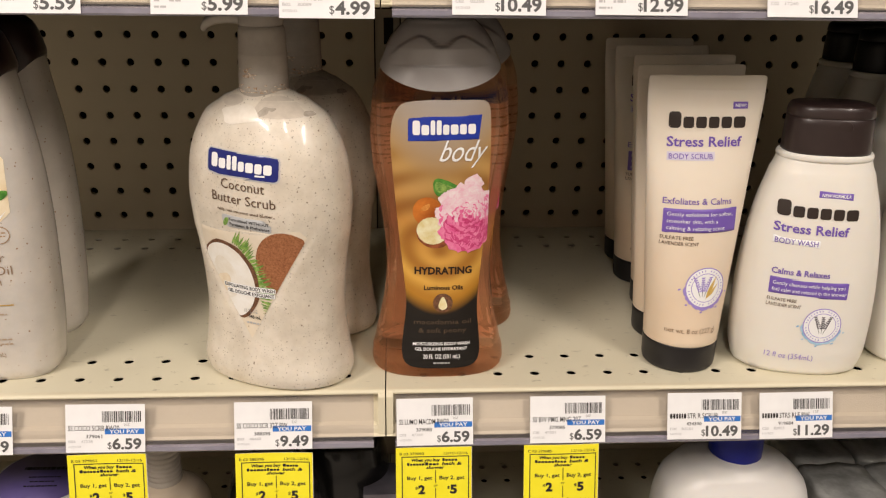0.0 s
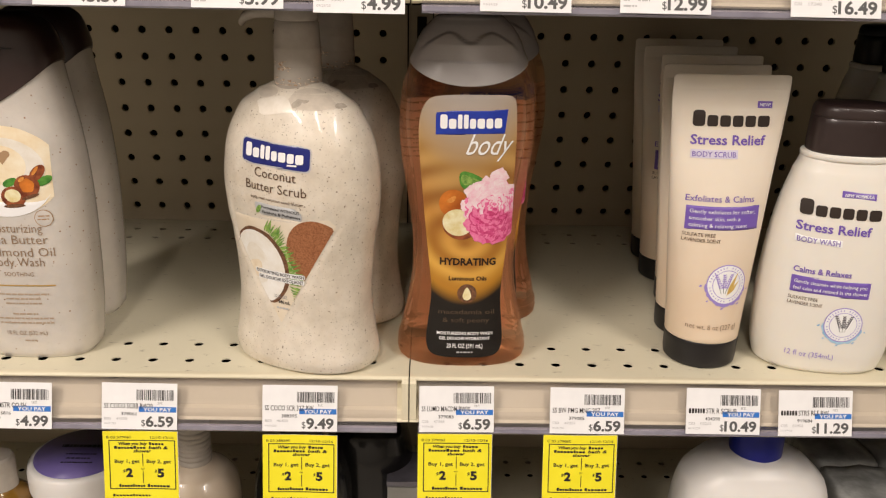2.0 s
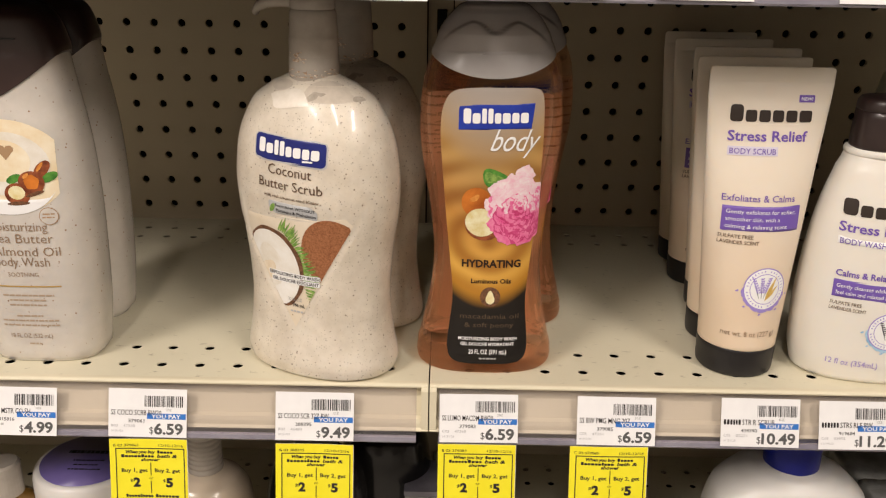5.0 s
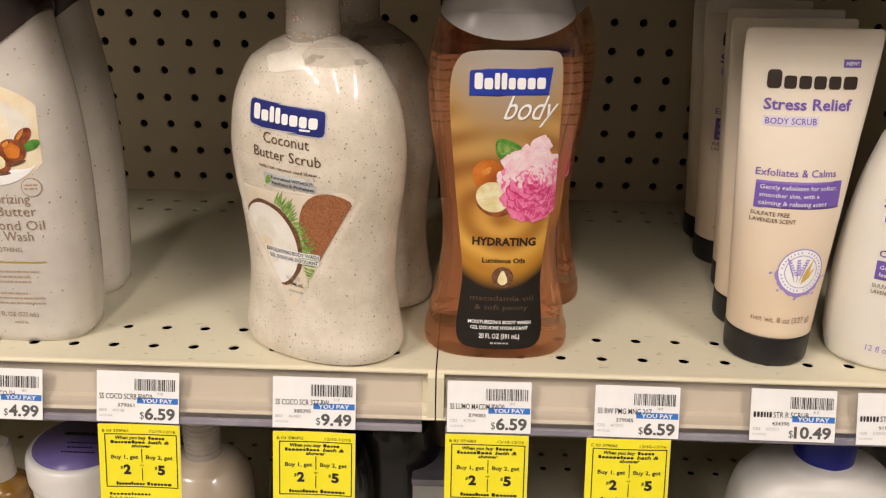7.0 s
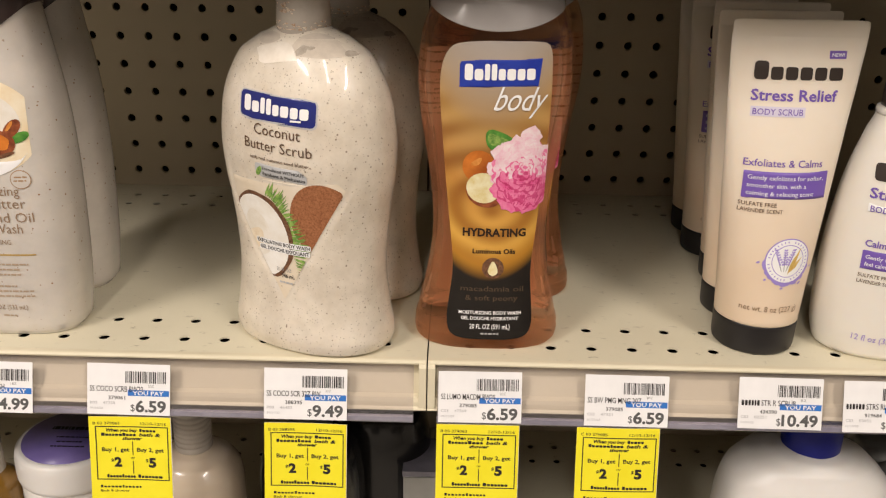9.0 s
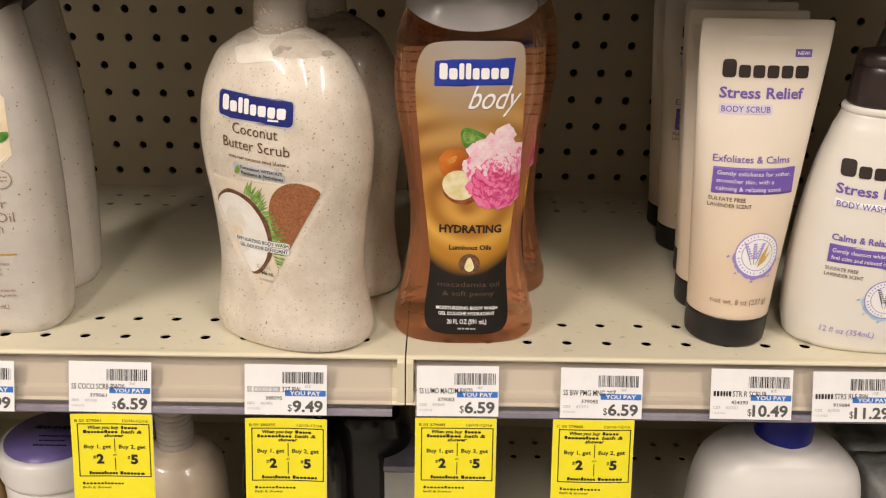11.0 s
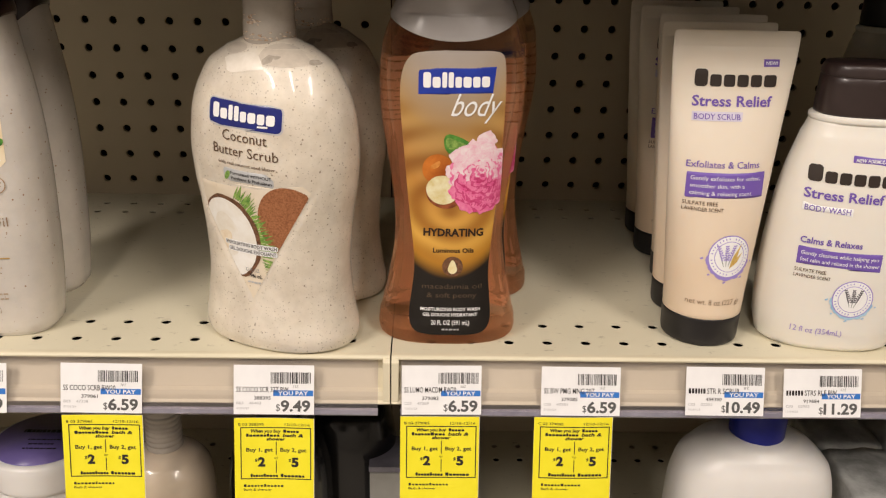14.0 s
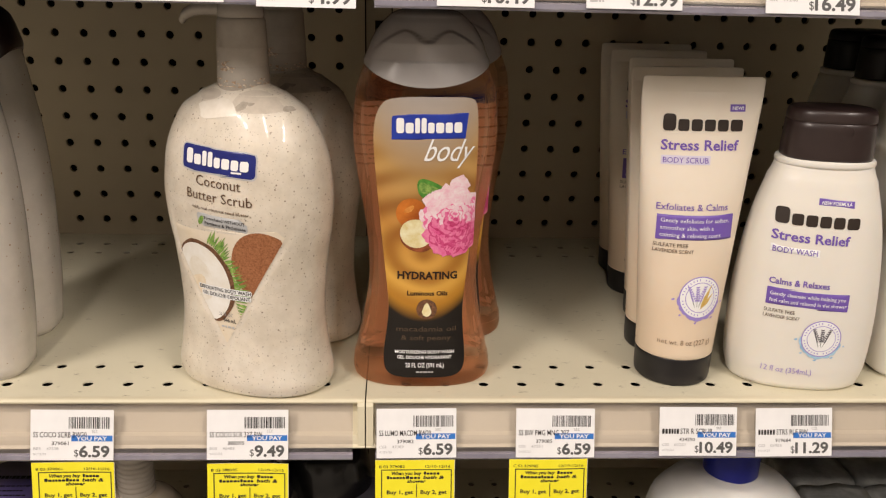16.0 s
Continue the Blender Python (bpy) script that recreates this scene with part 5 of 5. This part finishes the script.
def wash_bottle(name, m, k, label, printed, cap_mat, group):
    ob = thing(name, m, label, "bottle", group)
    rows = wash_rows(k)
    F = Front(rows, 2.4)
    top = 0.1495 * k
    part("body", loft(rows, 2.4, 72), WASH_BODY, ob, "smooth ivory plastic body")
    part("neck_ring", loft(smooth_profile([(top - 0.002, 0.0292, 0.0195), (top - 0.0008, 0.0303, 0.0206), (top + 0.001, 0.0305, 0.0208), (top + 0.0026, 0.0299, 0.0204), (top + 0.0032, 0.0282, 0.0192)], 3), 2.3, 64), WASH_BODY, ob)
    cap = part("cap", loft(smooth_profile([(top + 0.003, 0.0278, 0.0196), (top + 0.010, 0.0278, 0.0196), (top + 0.0255, 0.0270, 0.0190), (top + 0.0262, 0.0264, 0.0186), (top + 0.0268, 0.0270, 0.0190), (top + 0.0315, 0.0264, 0.0185), (top + 0.034, 0.0246, 0.0172), (top + 0.0347, 0.020, 0.013)], 4), 2.5, 64), cap_mat, ob, "dark flip cap with thumb dent")
    dent = bmesh.new()
    bmesh.ops.create_uvsphere(dent, u_segments=20, v_segments=12, radius=0.0055, matrix=Matrix.Translation((0.004, -0.0186, top + 0.0215)) @ Matrix.Diagonal((1.0, 0.12, 0.8, 1)))
    part("thumb_dent", dent, cap_mat, cap)
    if not printed:
        return ob
    S = -0.03
    flag = paint(ob, "formula_flag", [rect(-6.0, 15.6, 125.2, 130.2, 0, S)], PURPLE, F, 0.0003, None, 6, 3)
    write(flag, "NEW FORMULA", -4.4, 14.0, 126.7, 2.1, WHITE_INK, F, 0.0005, 0.02, 0.2, S)
    word_mark(ob, "brand_mark", -29.8, 20.4, 112.8, 12.0, WIDE_WORD, BROWN_INK2, F, 0.0004, (0,), S)
    write(ob, "Stress Relief", -30.8, 15.6, 102.6, 6.0, PURPLE, F, 0.0004, 0.02, 0, S)
    paint(ob, "pale_panel", [rect(-30.6, -1.6, 92.8, 98.4, 0, S)], WHITE_INK, F, 0.0003, None, 8, 3)
    write(ob, "BODY WASH", -29.4, -3.0, 94.6, 3.6, PURPLE, F, 0.0005, 0.005, 0, S)
    write(ob, "Calms & Relaxes", -29.0, 7.4, 73.8, 4.0, PURPLE, F, 0.0004, 0.02, 0, S)
    panel = paint(ob, "purple_panel", [rect(-29.4, 20.8, 58.4, 70.4, 0.4, S)], PURPLE, F, 0.0003, None, 14, 8, label="purple panel with white print")
    write(panel, "Gently cleanses while helping you", -27.6, 18.6, 66.2, 2.5, WHITE_INK, F, 0.0006, 0.005, 0, S)
    write(panel, "feel calm and relaxed in the shower", -27.6, 19.8, 61.8, 2.5, WHITE_INK, F, 0.0006, 0.005, 0, S)
    write(ob, "SULFATE FREE", -29.8, -11.4, 54.8, 2.3, BROWN_INK, F, 0.0004, 0.005, 0, S)
    write(ob, "LAVENDER SCENT", -29.8, -8.0, 51.0, 2.3, BROWN_INK, F, 0.0004, 0.005, 0, S)
    round_seal(ob, 7.4, 39.0, 12.6, F, SPLASH, (LAV_GREY, LAV_STEM), False)
    write(ob, "12 fl oz (354mL)", -26.4, 5.0, 13.4, 4.0, LILAC, F, 0.0004, 0, 0, S)
    return ob


wash_bottle("wash_bottle", on_deck(0.2842, 0.0475, -10), 1.0, "ivory lavender body wash bottle with dark brown flip cap", True, WASH_CAP, "ivory wash bottles")
tall = wash_bottle("tall_wash_bottle", on_deck(0.3860, 0.056, 4), 1.225, "tall ivory wash bottle with black cap beside others", False, BLACK_CAP, "tall ivory wash bottles")
for u, v in ((0.3890, 0.115), (0.3905, 0.172), (0.3970, 0.238)):
    tagged(copy_thing(tall, on_deck(u, v, 2)), "tall ivory wash bottle with black cap in a row")


# ---- things on the lower shelf ----
def on_lower(x, y, yaw=0.0):
    return Matrix.Translation((0, 0, -RISE)) @ DECK_POSE @ pose(x, y, 0.0004, 0, 0, yaw)


lotion = thing("lotion_bottle", on_lower(0.2652, 0.056), "white lotion bottle with cobalt blue pump collar", "bottle")
part("body", loft(smooth_profile([(0, 0.056, 0.034), (0.004, 0.061, 0.038), (0.05, 0.0615, 0.0385), (0.12, 0.0620, 0.0390), (0.145, 0.0605, 0.0385), (0.164, 0.0553, 0.0360), (0.1765, 0.0430, 0.0315), (0.1835, 0.0285, 0.0255), (0.1860, 0.0195, 0.0195)]), 2.5, 72), WHITE_PLASTIC, lotion)
part("pump_collar", loft([(0.1745, 0.0194, 0.0194), (0.1768, 0.0201, 0.0201), (0.211, 0.0201, 0.0201), (0.213, 0.0190, 0.0190), (0.2132, 0.0120, 0.0120), (0.222, 0.0115, 0.0115)], 2.0, 48), COBALT, lotion, "cobalt blue ribbed collar")

jar = thing("cream_jar", on_lower(-0.2745, 0.0800), "white cream jar with violet printed lid", "jar")
part("jar_body", loft(smooth_profile([(0, 0.032, 0.032), (0.004, 0.0395, 0.0395), (0.09, 0.0405, 0.0405), (0.130, 0.0402, 0.0402), (0.136, 0.0385, 0.0385)]), 2.0, 56), WHITE_PLASTIC, jar)
lid = part("lid", loft(smooth_profile([(0.1345, 0.0412, 0.0412), (0.137, 0.0420, 0.0420), (0.152, 0.0420, 0.0420), (0.157, 0.0408, 0.0408), (0.159, 0.0380, 0.0380), (0.1592, 0.030, 0.030)]), 2.0, 56), WHITE_PLASTIC, jar, "white screw lid")
part("lid_label", loft([(0.1588, 0.0362, 0.0362), (0.1597, 0.0362, 0.0362)], 2.0, 56), LID_PURPLE, lid, "violet round lid label")
script = []
for k, (x0, x1, w) in enumerate(((-14, 12, 14), (-10, 9, 8), (-13, 12, 2), (-20, 19, -11))):
    script += small_print(x0, x1, w, 4.2 if k == 3 else 1.7, 40 + k)
lid_print = part("lid_print", print_mesh("lid_print", script, INK, flat_front, 0.0, None, 1, 1), INK, lid)
lid_print.matrix_basis = pose(0, 0, 0.1601, -90, 0, 180)

pump2 = thing("small_pump_bottle", on_lower(-0.1775, 0.062), "beige lotion bottle with ribbed milky pump neck", "bottle")
part("body", loft(smooth_profile([(0, 0.031, 0.029), (0.004, 0.034, 0.032), (0.09, 0.0345, 0.0325), (0.138, 0.0342, 0.0322), (0.150, 0.0318, 0.0300), (0.1590, 0.0255, 0.0245), (0.1640, 0.0180, 0.0178), (0.1665, 0.0138, 0.0138)]), 2.2, 56), LOTION, pump2)
neck_rows = [(0.1655, 0.0130, 0.0130)]
for k in range(7):
    z = 0.167 + 0.0042 * k
    neck_rows += [(z, 0.0134, 0.0134), (z + 0.0030, 0.0133, 0.0133), (z + 0.0034, 0.0127, 0.0127), (z + 0.0040, 0.0127, 0.0127)]
neck_rows += [(0.1975, 0.0130, 0.0130), (0.205, 0.0130, 0.0130), (0.206, 0.006, 0.006), (0.222, 0.006, 0.006)]
part("pump_neck", loft(neck_rows, 2.0, 40), PUMP, pump2, "ribbed milky pump neck")


def dark_bottle(x, y, high, r):
    ob = thing("dark_bottle", on_lower(x, y), "glossy black round bottle in deep shade", "bottle", "black bottles")
    part("body", loft(smooth_profile([(0, r * 0.86, r * 0.8), (0.004, r, r * 0.92), (high * 0.75, r, r * 0.92), (high * 0.9, r * 0.86, r * 0.8), (high, r * 0.45, r * 0.42)]), 2.1, 48), BLACK_GLOSS, ob)
    part("cap", loft([(high - 0.001, r * 0.42, r * 0.42), (high + 0.02, r * 0.42, r * 0.42), (high + 0.0225, r * 0.36, r * 0.36)], 2.0, 32), BLACK_CAP, ob, "black cap", False)
    return ob


dark_bottle(-0.0960, 0.085, 0.172, 0.040)
dark_bottle(-0.0440, 0.125, 0.180, 0.038)

carton = thing("small_carton", on_lower(-0.0060, 0.105), "pale grey carton with clear banded top", "carton")
part("box", box_bm(-0.020, 0.024, -0.022, 0.022, 0.0, 0.128, 0.001), CARTON, carton, smooth=False)
part("band", box_bm(-0.0206, 0.0246, -0.0226, 0.0226, 0.1285, 0.1330), EDGE, carton, "clear plastic band", False)

amber2 = thing("honey_bottle", on_lower(-0.3300, 0.056), "small honey-coloured bottle with clear cap", "bottle")
part("body", loft(smooth_profile([(0, 0.021, 0.018), (0.004, 0.024, 0.021), (0.11, 0.024, 0.021), (0.137, 0.021, 0.019), (0.146, 0.011, 0.011)]), 2.2, 40), HONEY, amber2)
part("cap", loft([(0.145, 0.0125, 0.0125), (0.170, 0.0122, 0.0122), (0.172, 0.0105, 0.0105)], 2.0, 32), PUMP, amber2, "cloudy clear cap", False)


def wrapped_pack(x, y, z, sx, sy, sz, yaw, seed):
    """A shrink-wrapped bar pack: a soft box with creased film and sealed ends."""
    rnd = random.Random(seed)
    ob = thing("wrapped_pack", on_lower(x, y, yaw) @ Matrix.Translation((0, 0, z)), "grey-white pack in glossy creased plastic wrap", "pack", "wrapped packs")
    bm = bmesh.new()
    bmesh.ops.create_cube(bm, size=1)
    bmesh.ops.subdivide_edges(bm, edges=bm.edges[:], cuts=7, use_grid_fill=True)
    for v in bm.verts:
        p = v.co
        soft = 1 - 0.05 * (4 * p.x * p.x) ** 3 * (4 * p.y * p.y) ** 3
        p.x, p.y, p.z = p.x * sx * soft, p.y * sy * soft, p.z * sz * (1 - 0.05 * ((2 * abs(v.co.x)) ** 8 + (2 * abs(v.co.y)) ** 8) / 2)
        d = noise.noise(Vector((p.x * 60 + seed * 7, p.y * 60, p.z * 60))) * 0.0022
        p.x, p.y, p.z = p.x + d, p.y + d * 0.6, p.z + d + sz / 2
    part("film", bm, WRAP, ob)
    part("film_seam", box_bm(-sx * 0.47, sx * 0.47, -sy * 0.52, -sy * 0.49, sz * 0.46, sz * 0.54, 0.0006), WRAP, ob, smooth=False)
    return ob


n = 0
for level in range(4):
    for i in range(3):
        for j in range(3):
            wrapped_pack(0.3670 + 0.058 * i + 0.002 * (level % 2), 0.066 + 0.072 * j, 0.0355 * level, 0.056, 0.070, 0.035, random.Random(n).uniform(-1.5, 1.5), n)
            n += 1
